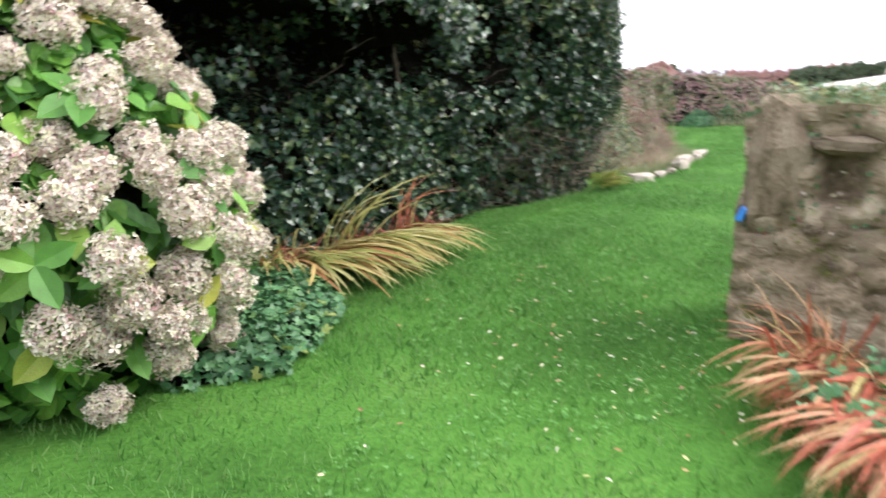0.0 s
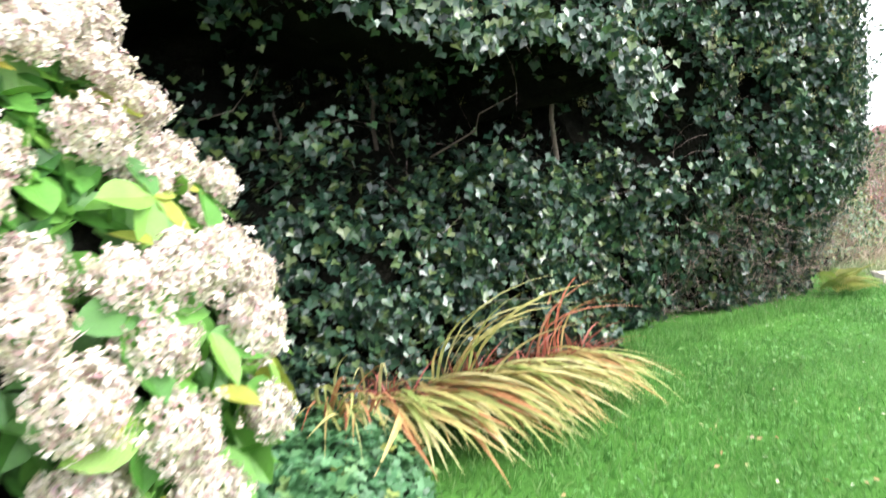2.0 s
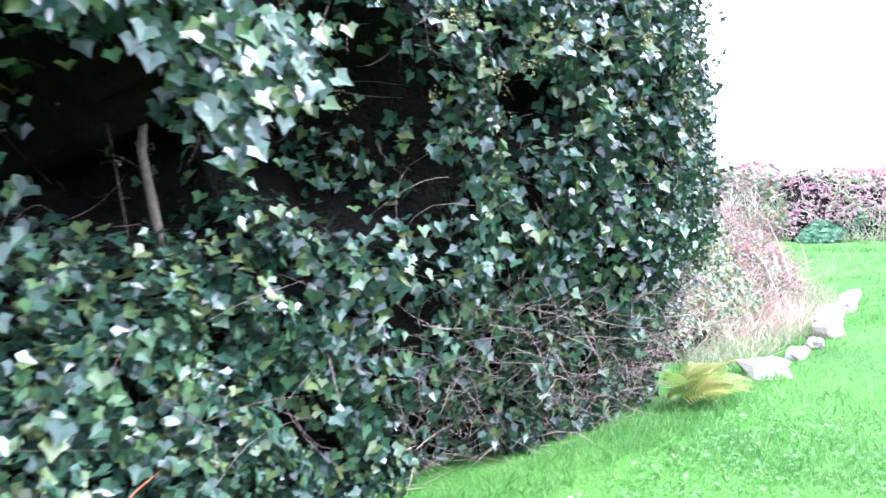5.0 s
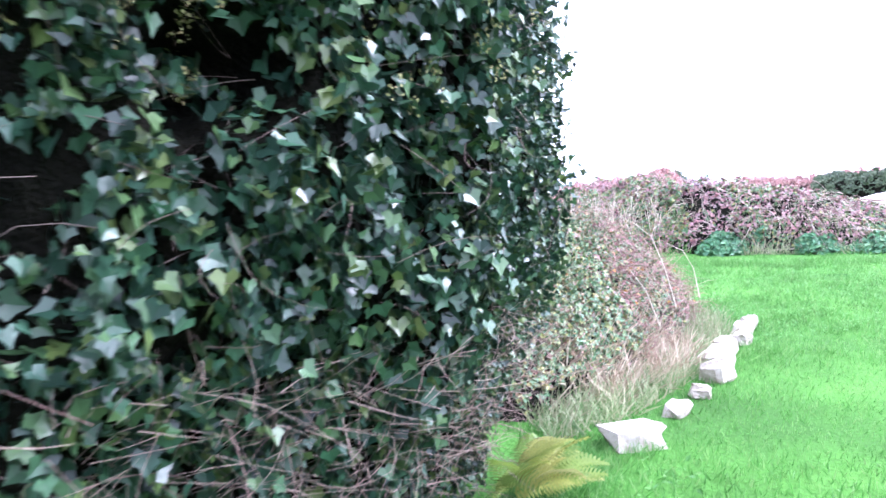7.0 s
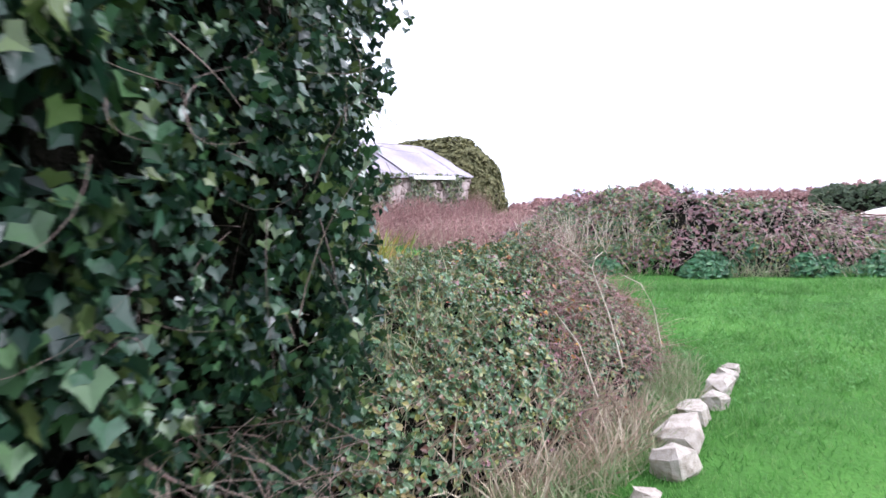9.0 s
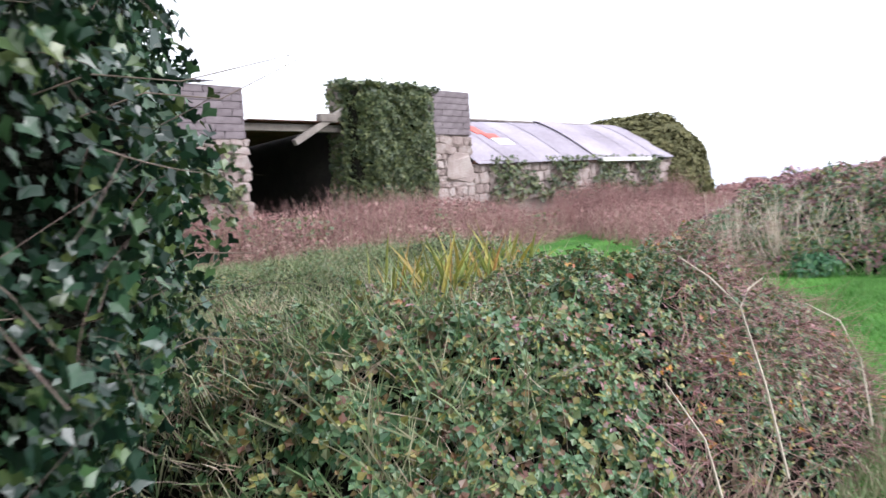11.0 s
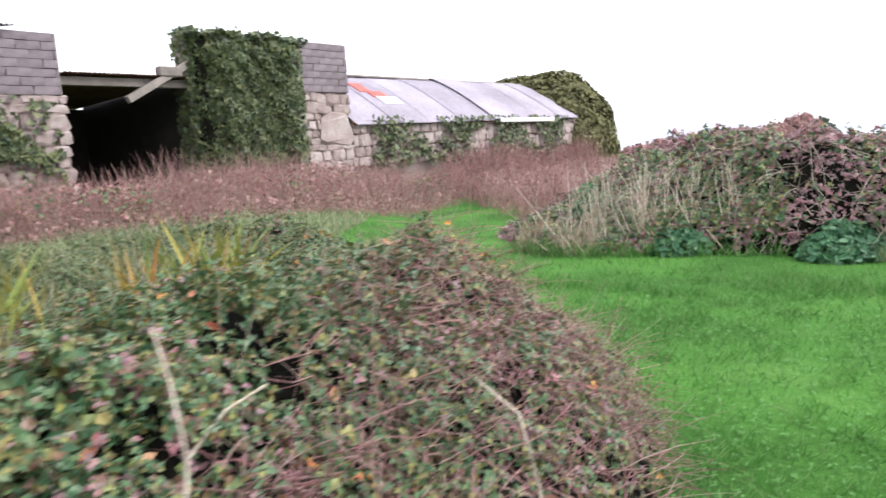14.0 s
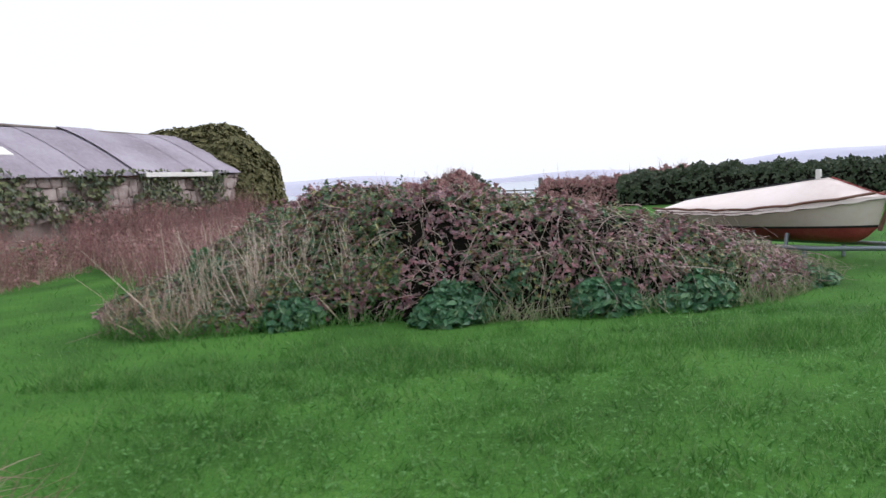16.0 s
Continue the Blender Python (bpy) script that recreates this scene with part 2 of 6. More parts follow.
M_mossstone = surf_mat("mossy_wall_stone", [(0.07, 0.06, 0.03), (0.24, 0.18, 0.13), (0.36, 0.29, 0.22), (0.15, 0.17, 0.055)], 3.0, 22, 0.95, 0.9, 0.04, jitter=0.3)
M_black = surf_mat("black_band", [(0.012, 0.012, 0.012), (0.03, 0.03, 0.03)], 2, 14, 0.5, 0.1)
M_galv = surf_mat("trailer_steel", [(0.22, 0.25, 0.28), (0.34, 0.38, 0.42)], 3, 20, 0.5, 0.1, 0.01, 0.5)
M_blue = surf_mat("blue_plastic", [(0.03, 0.18, 0.6), (0.06, 0.28, 0.8)], 8, 30, 0.4, 0.1)
M_barnivy = leaf_mat("wall_ivy_leaf", [(0.03, 0.05, 0.022), (0.06, 0.085, 0.036), (0.10, 0.125, 0.05), (0.15, 0.165, 0.06)], 0.5, glow=0.1)
M_far = leaf_mat("far_bush_leaf", [(0.03, 0.05, 0.025), (0.05, 0.075, 0.035), (0.07, 0.09, 0.045)], 0.7, glow=0.1)
# pale violet in place of land colour: the distance haze is painted in
M_hill = surf_mat("haze_tinted_hill", [(0.42, 0.42, 0.52), (0.5, 0.5, 0.6), (0.56, 0.56, 0.64)], 0.002, 0.02, 1.0, 0.0)


M_lawn = surf_mat("lawn_turf", [(0.022, 0.055, 0.012), (0.04, 0.115, 0.018), (0.065, 0.18, 0.028), (0.12, 0.23, 0.05)], 0.7, 38, 0.95, 0.8, 0.03, spec=0.15)
M_sea = bpy.data.materials.new("sea_water")
M_sea.use_nodes = True
_p = M_sea.node_tree.nodes["Principled BSDF"]
_p.inputs["Base Color"].default_value = (0.35, 0.40, 0.46, 1)
_p.inputs["Roughness"].default_value = 0.25
_nt = M_sea.node_tree.nodes.new("ShaderNodeTexNoise")
_nt.inputs["Scale"].default_value = 0.3
_bp = M_sea.node_tree.nodes.new("ShaderNodeBump")
_bp.inputs["Strength"].default_value = 0.3
M_sea.node_tree.links.new(_nt.outputs["Fac"], _bp.inputs["Height"])
M_sea.node_tree.links.new(_bp.outputs[0], _p.inputs["Normal"])


# ---- mesh helpers ----
def mesh_of(name, V, F, material, smooth=False):
    """A mesh from arrays: V (n, 3), F (k, 3 or 4)."""
    V, F = np.asarray(V, np.float32), np.asarray(F, np.int32)
    me = bpy.data.meshes.new(name)
    me.vertices.add(len(V))
    me.vertices.foreach_set("co", V.ravel())
    k = F.shape[1]
    me.loops.add(F.size)
    me.loops.foreach_set("vertex_index", F.ravel())
    me.polygons.add(len(F))
    me.polygons.foreach_set("loop_start", np.arange(0, F.size, k, dtype=np.int32))
    me.polygons.foreach_set("use_smooth", np.full(len(F), smooth))
    me.materials.append(material)
    me.update(calc_edges=True)
    return me


def put(name, me, parent=None, label="", m=None, kind=""):
    ob = new(name, me)
    if parent is not None:
        ob.parent = parent
    if m is not None:
        ob.matrix_basis = m
    return tagged(ob, label=label, kind=kind)


def part(name, bm, material, parent, label="", m=None):
    me = bpy.data.meshes.new(name)
    bm.to_mesh(me)
    bm.free()
    me.materials.append(material)
    return put(name, me, parent, label, m)


def thing(name, label, category, m=None, group="", kind=""):
    ob = new(name)
    if m is not None:
        ob.matrix_basis = m
    return tagged(ob, label, category, group, kind)


def box_bm(x0, y0, z0, x1, y1, z1, bevel=0.0):
    bm = bmesh.new()
    bmesh.ops.create_cube(bm, size=1)
    for v in bm.verts:
        v.co = Vector(((x0 + x1) / 2 + v.co.x * (x1 - x0), (y0 + y1) / 2 + v.co.y * (y1 - y0), (z0 + z1) / 2 + v.co.z * (z1 - z0)))
    if bevel:
        bmesh.ops.bevel(bm, geom=bm.edges[:], offset=bevel, segments=1, affect="EDGES")
    return bm


def unit(a):
    return a / np.maximum(np.linalg.norm(a, axis=1, keepdims=True), 1e-9)


def waves(x, y, s=1.0, seed=0.0):
    """Smooth uneven values in about -1..1."""
    return (np.sin(x * 1.7 * s + seed + 1.3 * np.sin(y * 1.1 * s + seed)) + np.sin(y * 2.3 * s + 2 * seed + 1.7 * np.sin(x * 0.9 * s)) + 0.6 * np.sin((x + y) * 4.1 * s + seed)) / 2.6


def leaves(name, tv, tf, pos, normal, along, size, material, twist=0.6, flop=0.5):
    """Many copies of a leaf shape (tv, tf) joined: its z along the normal, its y along the given way, both shaken."""
    n = len(pos)
    nz = unit(unit(normal) + RNG.normal(0, flop, (n, 3)))
    ay = along + RNG.normal(0, twist, (n, 3))
    ay = unit(ay - nz * np.sum(ay * nz, 1, keepdims=True))
    ax = np.cross(ay, nz)
    s = np.asarray(size).reshape(-1, 1, 1)
    V = pos[:, None] + s * (tv[None, :, 0:1] * ax[:, None] + tv[None, :, 1:2] * ay[:, None] + tv[None, :, 2:3] * nz[:, None])
    F = tf[None] + (np.arange(n) * len(tv))[:, None, None]
    return mesh_of(name, V.reshape(-1, 3), F.reshape(-1, tf.shape[1]), material)


def fan(outline, fold=0.12):
    """A leaf: an outline round a sunken midrib."""
    o = np.array([(x, y, abs(x) * fold) for x, y in outline])
    mid = np.array([[0, o[:, 1].mean(), -0.02]])
    tv = np.vstack([o, mid])
    k = len(o)
    return tv, np.array([(i, (i + 1) % k, k) for i in range(k)])


IVY = fan([(0, -0.12), (0.3, -0.32), (0.55, 0.02), (0.27, 0.24), (0, 0.64), (-0.27, 0.24), (-0.55, 0.02), (-0.3, -0.32)], 0.24)
OVAL = fan([(0, -0.5), (0.27, -0.2), (0.30, 0.15), (0, 0.6), (-0.30, 0.15), (-0.27, -0.2)], 0.35)
BIG = fan([(0, -0.55), (0.2, -0.42), (0.33, -0.15), (0.36, 0.1), (0.25, 0.38), (0, 0.68), (-0.25, 0.38), (-0.36, 0.1), (-0.33, -0.15), (-0.2, -0.42)], 0.3)
PALM = fan([(0, -0.05), (0.3, -0.3), (0.5, -0.1), (0.36, 0.06), (0.5, 0.32), (0.2, 0.3), (0, 0.55), (-0.2, 0.3), (-0.5, 0.32), (-0.36, 0.06), (-0.5, -0.1), (-0.3, -0.3)], 0.2)


def trifoliate():
    V, F = [], []
    for a, s in ((0, 1.0), (1.5, 0.8), (-1.5, 0.8)):
        tv = np.array([(0, 0.04, 0), (0.29, 0.32, 0.07), (0, 0.7, -0.06), (-0.29, 0.32, 0.07)]) * s
        c, d = math.cos(a), math.sin(a)
        tv = np.stack([tv[:, 0] * c - tv[:, 1] * d, tv[:, 0] * d + tv[:, 1] * c, tv[:, 2]], 1)
        k = len(V) * 4
        V.append(tv)
        F += [(k, k + 1, k + 2), (k, k + 2, k + 3)]
    return np.vstack(V), np.array(F)


TRI = trifoliate()
BLADE = (np.array([(-0.05, 0, 0), (0.05, 0, 0), (0.035, 0.55, 0.05), (-0.035, 0.55, 0.05), (0, 1, 0.22)]), np.array([(0, 1, 2), (0, 2, 3), (3, 2, 4)]))


def stalks(name, base, tip, width, material, bend=0.15, segs=3):
    """Thin bent three-sided stems from base to tip, joined."""
    n = len(base)
    d = tip - base
    L = np.linalg.norm(d, axis=1, keepdims=True)
    side = unit(np.cross(d, RNG.normal(0, 1, (n, 3))))
    side2 = unit(np.cross(d, side))
    off = side * L * RNG.normal(0, bend, (n, 1))
    V = np.empty((n, segs + 1, 3, 3), np.float32)
    for i in range(segs + 1):
        t = i / segs
        c = base + d * t + off * math.sin(math.pi * t)
        w = np.asarray(width).reshape(-1, 1) * (1 - 0.75 * t)
        for k in range(3):
            a = k * 2.094
            V[:, i, k] = c + w * (math.cos(a) * side + math.sin(a) * side2)
    f = []
    for i in range(segs):
        for k in range(3):
            a, b = i * 3 + k, i * 3 + (k + 1) % 3
            f.append((a, b, b + 3, a + 3))
    F = np.array(f)[None] + (np.arange(n) * (segs + 1) * 3)[:, None, None]
    return mesh_of(name, V.reshape(-1, 3), F.reshape(-1, 4), material, True)


def tube(name, pts, radii, material, parent, label="", sides=7):
    """One tapered limb through the given places."""
    pts = [Vector(p) for p in pts]
    V, F = [], []
    for i, p in enumerate(pts):
        d = (pts[min(i + 1, len(pts) - 1)] - pts[max(i - 1, 0)]).normalized()
        a = d.orthogonal().normalized()
        b = d.cross(a)
        for k in range(sides):
            w = 2 * math.pi * k / sides
            V.append(p + radii[i] * (math.cos(w) * a + math.sin(w) * b))
    for i in range(len(pts) - 1):
        for k in range(sides):
            F.append((i * sides + k, i * sides + (k + 1) % sides, (i + 1) * sides + (k + 1) % sides, (i + 1) * sides + k))
    return put(name, mesh_of(name, [tuple(v) for v in V], F, material, True), parent, label)


def inside(poly, x, y):
    poly = np.asarray(poly, float)
    r = np.zeros(np.shape(x), bool)
    for (x0, y0), (x1, y1) in zip(poly, np.roll(poly, -1, 0)):
        c = (y0 > y) != (y1 > y)
        r ^= c & (x < (x1 - x0) * (y - y0) / (y1 - y0 + 1e-12) + x0)
    return r


def edge_distance(poly, x, y):
    poly = np.asarray(poly, float)
    d = np.full(np.shape(x), 1e9)
    for (x0, y0), (x1, y1) in zip(poly, np.roll(poly, -1, 0)):
        dx, dy = x1 - x0, y1 - y0
        t = np.clip(((x - x0) * dx + (y - y0) * dy) / (dx * dx + dy * dy), 0, 1)
        d = np.minimum(d, np.hypot(x - x0 - t * dx, y - y0 - t * dy))
    return d


def smooth(a, b, x):
    t = np.clip((x - a) / (b - a), 0, 1)
    return t * t * (3 - 2 * t)


def within(poly, n, rng=RNG):
    """n random places inside a polygon."""
    poly = np.asarray(poly, float)
    lo, hi = poly.min(0), poly.max(0)
    out = np.empty((0, 2))
    while len(out) < n:
        p = rng.uniform(lo, hi, (n * 2, 2))
        out = np.vstack([out, p[inside(poly, p[:, 0], p[:, 1])]])
    return out[:n]


# ---- ground: lawn, a raised rough patch before the barn, and the fall to the sea ----
def ground_z(x, y):
    x, y = np.asarray(x, float), np.asarray(y, float)
    up = 0.42 * (1 - smooth(0.8, 3.4, x)) * smooth(6.0, 11.0, y)
    r = np.hypot(x, y)
    far = -smooth(50, 160, r) * 26.0
    return up + far + 0.02 * waves(x, y, 0.7, 2.0) * (1 - smooth(30, 60, r))


def build_ground():
    ticks = np.concatenate([-np.geomspace(300, 16, 16), np.arange(-15, 46, 0.5), np.geomspace(47, 300, 14)])
    X, Y = np.meshgrid(ticks, ticks)
    k = len(ticks)
    V = np.stack([X.ravel(), Y.ravel(), ground_z(X.ravel(), Y.ravel())], 1)
    i = np.arange(k * (k - 1)).reshape(k - 1, k)[:, :-1].ravel()
    F = np.stack([i, i + 1, i + k + 1, i + k], 1)
    put("ground", mesh_of("ground", V, F, M_lawn, True), label="mown green lawn with scattered clover and moss", kind="structure")
    a = np.linspace(0, 2 * math.pi, 65)[:-1]
    rad = (200, 900, 4500)
    V = np.concatenate([np.stack([r * np.cos(a), r * np.sin(a), np.full(64, -24.0)], 1) for r in rad])
    F = [(j * 64 + i, j * 64 + (i + 1) % 64, (j + 1) * 64 + (i + 1) % 64, (j + 1) * 64 + i) for j in range(2) for i in range(64)]
    put("water", mesh_of("water", V, F, M_sea), label="pale sea of a wide bay under cloud", kind="structure")
    # a low coast across the bay, with distance haze put into its colour
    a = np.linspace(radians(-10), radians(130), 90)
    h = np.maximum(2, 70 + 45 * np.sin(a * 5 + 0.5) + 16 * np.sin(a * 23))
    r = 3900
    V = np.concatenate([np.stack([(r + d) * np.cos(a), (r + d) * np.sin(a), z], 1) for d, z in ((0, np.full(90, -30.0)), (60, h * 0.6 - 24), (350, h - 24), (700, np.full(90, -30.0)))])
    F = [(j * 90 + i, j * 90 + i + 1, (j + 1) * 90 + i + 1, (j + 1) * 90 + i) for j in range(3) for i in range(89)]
    put("backdrop", mesh_of("backdrop", V, F, M_hill, True), label="hills across the bay, coloured pale violet for haze", kind="structure")


build_ground()


# ---- ivy hedge, with a dark hollow under an overhang ----
HEDGE_LINE = [(-8.5, -3.0), (-7.0, -2.2), (-4.73, -1.15), (-3.35, -0.55), (-2.57, 0.0), (-1.6, 0.48), (-0.99, 0.72), (-0.43, 1.0), (0.0, 1.4), (0.22, 1.8),
              (0.2, 2.4), (-0.05, 3.2), (-0.6, 4.6), (-1.6, 7.0), (-3.0, 9.0), (-8.0, 9.0), (-10.0, 3.0)]


def along_line(pts, s, closed=True):
    """Places and outward normals at s (0..1) along a rounded line."""
    P = np.asarray(pts, float)
    k = len(P)
    u = np.asarray(s) * (k if closed else k - 1)
    i = np.floor(u).astype(int)
    t = (u - i)[:, None]
    g = (lambda j: P[j % k]) if closed else (lambda j: P[np.clip(j, 0, k - 1)])
    a, b, c, d = g(i - 1), g(i), g(i + 1), g(i + 2)
    p = 0.5 * (2 * b + (c - a) * t + (2 * a - 5 * b + 4 * c - d) * t * t + (3 * b - a - 3 * c + d) * t ** 3)
    v = unit(0.5 * ((c - a) + 2 * (2 * a - 5 * b + 4 * c - d) * t + 3 * (3 * b - a - 3 * c + d) * t * t))
    return p, np.stack([v[:, 1], -v[:, 0]], 1)


# guessed height above the view, raised so the hollow below falls darker
HEDGE_TOP = 4.2
Z_HOL = np.array([0.0, 0.3, 0.8, 1.1, 1.35, 1.5, 1.7, 1.95, 2.1, 2.2, 2.9, 3.8, HEDGE_TOP])
O_HOL = np.array([0.10, 0.10, 0.0, -0.15, -0.42, -1.1, -1.5, -1.5, -0.5, 0.42, 0.5, 0.0, -0.9])
O_PLAIN = np.array([-0.42, -0.34, -0.12, 0.0, 0.03, 0.05, 0.06, 0.05, 0.04, 0.0, -0.08, -0.35, -0.9])


def hollow_drop(s):
    """How far the lip of the overhang hangs below its usual height."""
    return 0.28 * smooth(0.19, 0.21, s) * (1 - smooth(0.228, 0.245, s)) + 0.06 * np.sin(s * 210) - 0.12 * smooth(0.24, 0.26, s) - 0.38 * (1 - smooth(0.11, 0.15, s))


def hedge_point(s, z, inset=0.0):
    p, nrm = along_line(HEDGE_LINE, s)
    w = smooth(0.05, 0.09, s) * (1 - 0.66 * smooth(0.225, 0.24, s)) * (1 - smooth(0.262, 0.295, s))
    drop = hollow_drop(s)
    zh = np.where(z > 1.7, z + drop * (1 - smooth(2.4, 3.8, z)), z)
    # the 0.55 term pushes the left overhang out, added to shade the face
    o = w * (np.interp(zh, Z_HOL, O_HOL) + 0.55 * (1 - smooth(0.11, 0.15, s)) * smooth(2.2, 2.5, zh)) + (1 - w) * np.interp(z, Z_HOL, O_PLAIN)
    w2 = smooth(0.30, 0.318, s) * (1 - smooth(0.335, 0.36, s))
    o = o - 0.4 * w2 * smooth(1.65, 1.8, z) * (1 - smooth(1.98, 2.1, z))
    o = o + 0.11 * waves(s * 55, z * 2.2, 1.0, 1.0) + 0.10 * waves(s * 150, z * 5, 1.0, 4.0) - inset
    return np.stack([p[:, 0] + nrm[:, 0] * o, p[:, 1] + nrm[:, 1] * o, z], 1)


def hedge_frame(s, z):
    a = hedge_point(s, z)
    du = hedge_point(s + 0.002, z) - a
    dv = hedge_point(s, z + 0.05) - a
    return a, unit(np.cross(du, dv))


def build_ivy_hedge():
    hedge = thing("ivy_hedge", "tall hedge smothered in glossy dark green ivy with a shaded hollow", "hedge")
    # closed core behind the leaves, coloured near black for shade in the gaps
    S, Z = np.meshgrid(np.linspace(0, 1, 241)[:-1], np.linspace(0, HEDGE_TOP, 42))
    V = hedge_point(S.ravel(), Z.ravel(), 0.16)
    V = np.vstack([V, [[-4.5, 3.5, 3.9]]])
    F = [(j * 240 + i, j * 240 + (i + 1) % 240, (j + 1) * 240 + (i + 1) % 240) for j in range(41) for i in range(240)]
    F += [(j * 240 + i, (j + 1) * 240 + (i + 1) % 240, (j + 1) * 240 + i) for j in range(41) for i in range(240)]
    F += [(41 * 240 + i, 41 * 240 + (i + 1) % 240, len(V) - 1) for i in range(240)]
    put("hedge_shade_core", mesh_of("hedge_shade_core", V, F, M_core), hedge, "near-black core for the shade inside the hedge")
    down = np.array([[0, 0, -1.0]])

    def shell(n, s0, s1, z0, z1, depth, gap=-0.3):
        s, z = RNG.uniform(s0, s1, n), RNG.uniform(z0, z1, n)
        keep = (waves(s * 110, z * 5, 1.0, 3.0) > gap) & (waves(s * 260, z * 11, 1.0, 6.0) > gap - 0.1)
        w = smooth(0.05, 0.09, s) * (1 - 0.66 * smooth(0.225, 0.24, s)) * (1 - smooth(0.262, 0.295, s))
        hole = w * ((z > 1.42) & (z < 2.12 - hollow_drop(s)))
        keep &= RNG.random(n) > hole * 0.93
        w2 = smooth(0.30, 0.318, s) * (1 - smooth(0.335, 0.36, s))
        keep &= RNG.random(n) > 0.6 * w2 * ((z > 1.7) & (z < 2.08))
        thin = smooth(0.232, 0.245, s) * (1 - smooth(0.275, 0.3, s)) * smooth(1.0, 1.25, z) * (1 - smooth(2.25, 2.4, z))
        keep &= RNG.random(n) > 0.4 * thin
        s, z = s[keep], z[keep]
        p, nn = hedge_frame(s, z)
        return p - nn * RNG.uniform(-0.06, depth, (len(s), 1)), unit(nn + [0, 0, 0.35])

    p, nn = shell(60000, 0.415, 0.72, 0.03, 4.0, 0.2)
    put("ivy_leaves", leaves("ivy_leaves", *IVY, p, nn, down, RNG.uniform(0.024, 0.046, len(p)), M_ivy, 0.7, 0.5), hedge, "small ivy leaves at the hedge corner", kind="stuff")
    p, nn = shell(46000, 0.04, 0.425, 0.03, 4.1, 0.22)
    put("ivy_leaves", leaves("ivy_leaves", *IVY, p, nn, down, RNG.uniform(0.044, 0.09, len(p)), M_ivy, 0.85, 0.5), hedge, "glossy dark ivy leaves", kind="stuff")
    p, nn = shell(5000, 0.71, 0.86, 0.03, 4.1, 0.1)
    put("ivy_leaves", leaves("ivy_leaves", *IVY, p, nn, down, RNG.uniform(0.1, 0.14, len(p)), M_ivy, 0.5, 0.45), hedge, kind="stuff")
    p, nn = shell(11000, 0.05, 0.26, 0.03, 1.5, 0.16, -0.6)
    put("ivy_leaves", leaves("ivy_leaves", *IVY, p, nn, down, RNG.uniform(0.04, 0.085, len(p)), M_ivy, 0.85, 0.5), hedge, kind="stuff")
    # leaf tufts in the hollow and loose sprays on the corner
    s = RNG.uniform(0.06, 0.2, 46)
    c = hedge_point(s, RNG.uniform(1.4, 2.3, 46), -0.12)
    c = np.vstack([c, RNG.normal(0, 1, (14, 3)) * [0.34, 0.12, 0.12] + [-5.0, -0.95, 1.52], RNG.normal(0, 1, (5, 3)) * [0.16, 0.06, 0.07] + [-5.0, -0.9, 2.3], RNG.normal(0, 1, (8, 3)) * [0.2, 0.1, 0.14] + [-3.35, -0.72, 1.3]])
    p = (c[:, None] + RNG.normal(0, 0.09, (len(c), 16, 3))).reshape(-1, 3)
    put("hollow_sprig_tuft", leaves("hollow_sprig_tuft", *IVY, p, np.tile([[0.3, -0.8, 0.4]], (len(p), 1)), down, RNG.uniform(0.05, 0.08, len(p)), M_ivy, 0.6, 0.6), hedge, "ivy sprigs in the dark hollow", kind="stuff")
    s, z = RNG.uniform(0.40, 0.62, 130), RNG.uniform(1.1, 3.6, 130)
    c, nn = hedge_frame(s, z)
    c = c + nn * RNG.uniform(0.0, 0.2, (130, 1)) * smooth(1.4, 2.2, z)[:, None]
    p = (c[:, None] + RNG.normal(0, 0.035, (130, 7, 3))).reshape(-1, 3)
    put("corner_sprays", leaves("corner_sprays", *IVY, p, np.repeat(nn, 7, 0), down, RNG.uniform(0.03, 0.055, len(p)), M_ivy, 0.6, 0.6), hedge, "loose ivy sprays on the corner", kind="stuff")
    # the crown on the hedge
    q = within(HEDGE_LINE, 6000)
    d = edge_distance(HEDGE_LINE, q[:, 0], q[:, 1])
    z = HEDGE_TOP - 0.25 + 0.2 * waves(q[:, 0], q[:, 1], 1.4) + np.minimum(d, 1.0) * 0.2
    put("ivy_leaves", leaves("ivy_leaves", *IVY, np.column_stack([q, z]), np.tile([[0, 0, 1.0]], (len(q), 1)), RNG.normal(0, 1, (len(q), 3)), RNG.uniform(0.16, 0.3, len(q)), M_ivy, 0.5, 0.6), hedge, kind="stuff")
    # hanging sprays under the overhang
    s = RNG.uniform(0.09, 0.24, 150)
    for_p, for_n = [], []
    for si in s:
        a = hedge_point(np.array([si]), np.array([2.22 - float(hollow_drop(si))]))[0] + np.array([RNG.normal(0, 0.08), RNG.normal(0, 0.08), 0])
        ln = RNG.uniform(0.05, 0.28)
        for t in np.linspace(0, 1, 9):
            for_p.append(a + np.array([RNG.normal(0, 0.05), RNG.normal(0, 0.05), -ln * t]))
            for_n.append((0.3, -0.8, 0.3))
    put("hanging_sprays", leaves("hanging_sprays", *IVY, np.array(for_p), np.array(for_n), down, RNG.uniform(0.05, 0.085, len(for_p)), M_ivy, 0.5, 0.5), hedge, "pale ivy sprays hanging over the hollow", kind="stuff")
    # pale flower heads of the ivy
    s, z = RNG.uniform(0.13, 0.44, 210), RNG.uniform(1.75, 3.0, 210)
    c, nn = hedge_frame(s, z)
    c = (c + nn * RNG.uniform(0.03, 0.1, (210, 1)))[:, None] + RNG.normal(0, 0.018, (210, 14, 3))
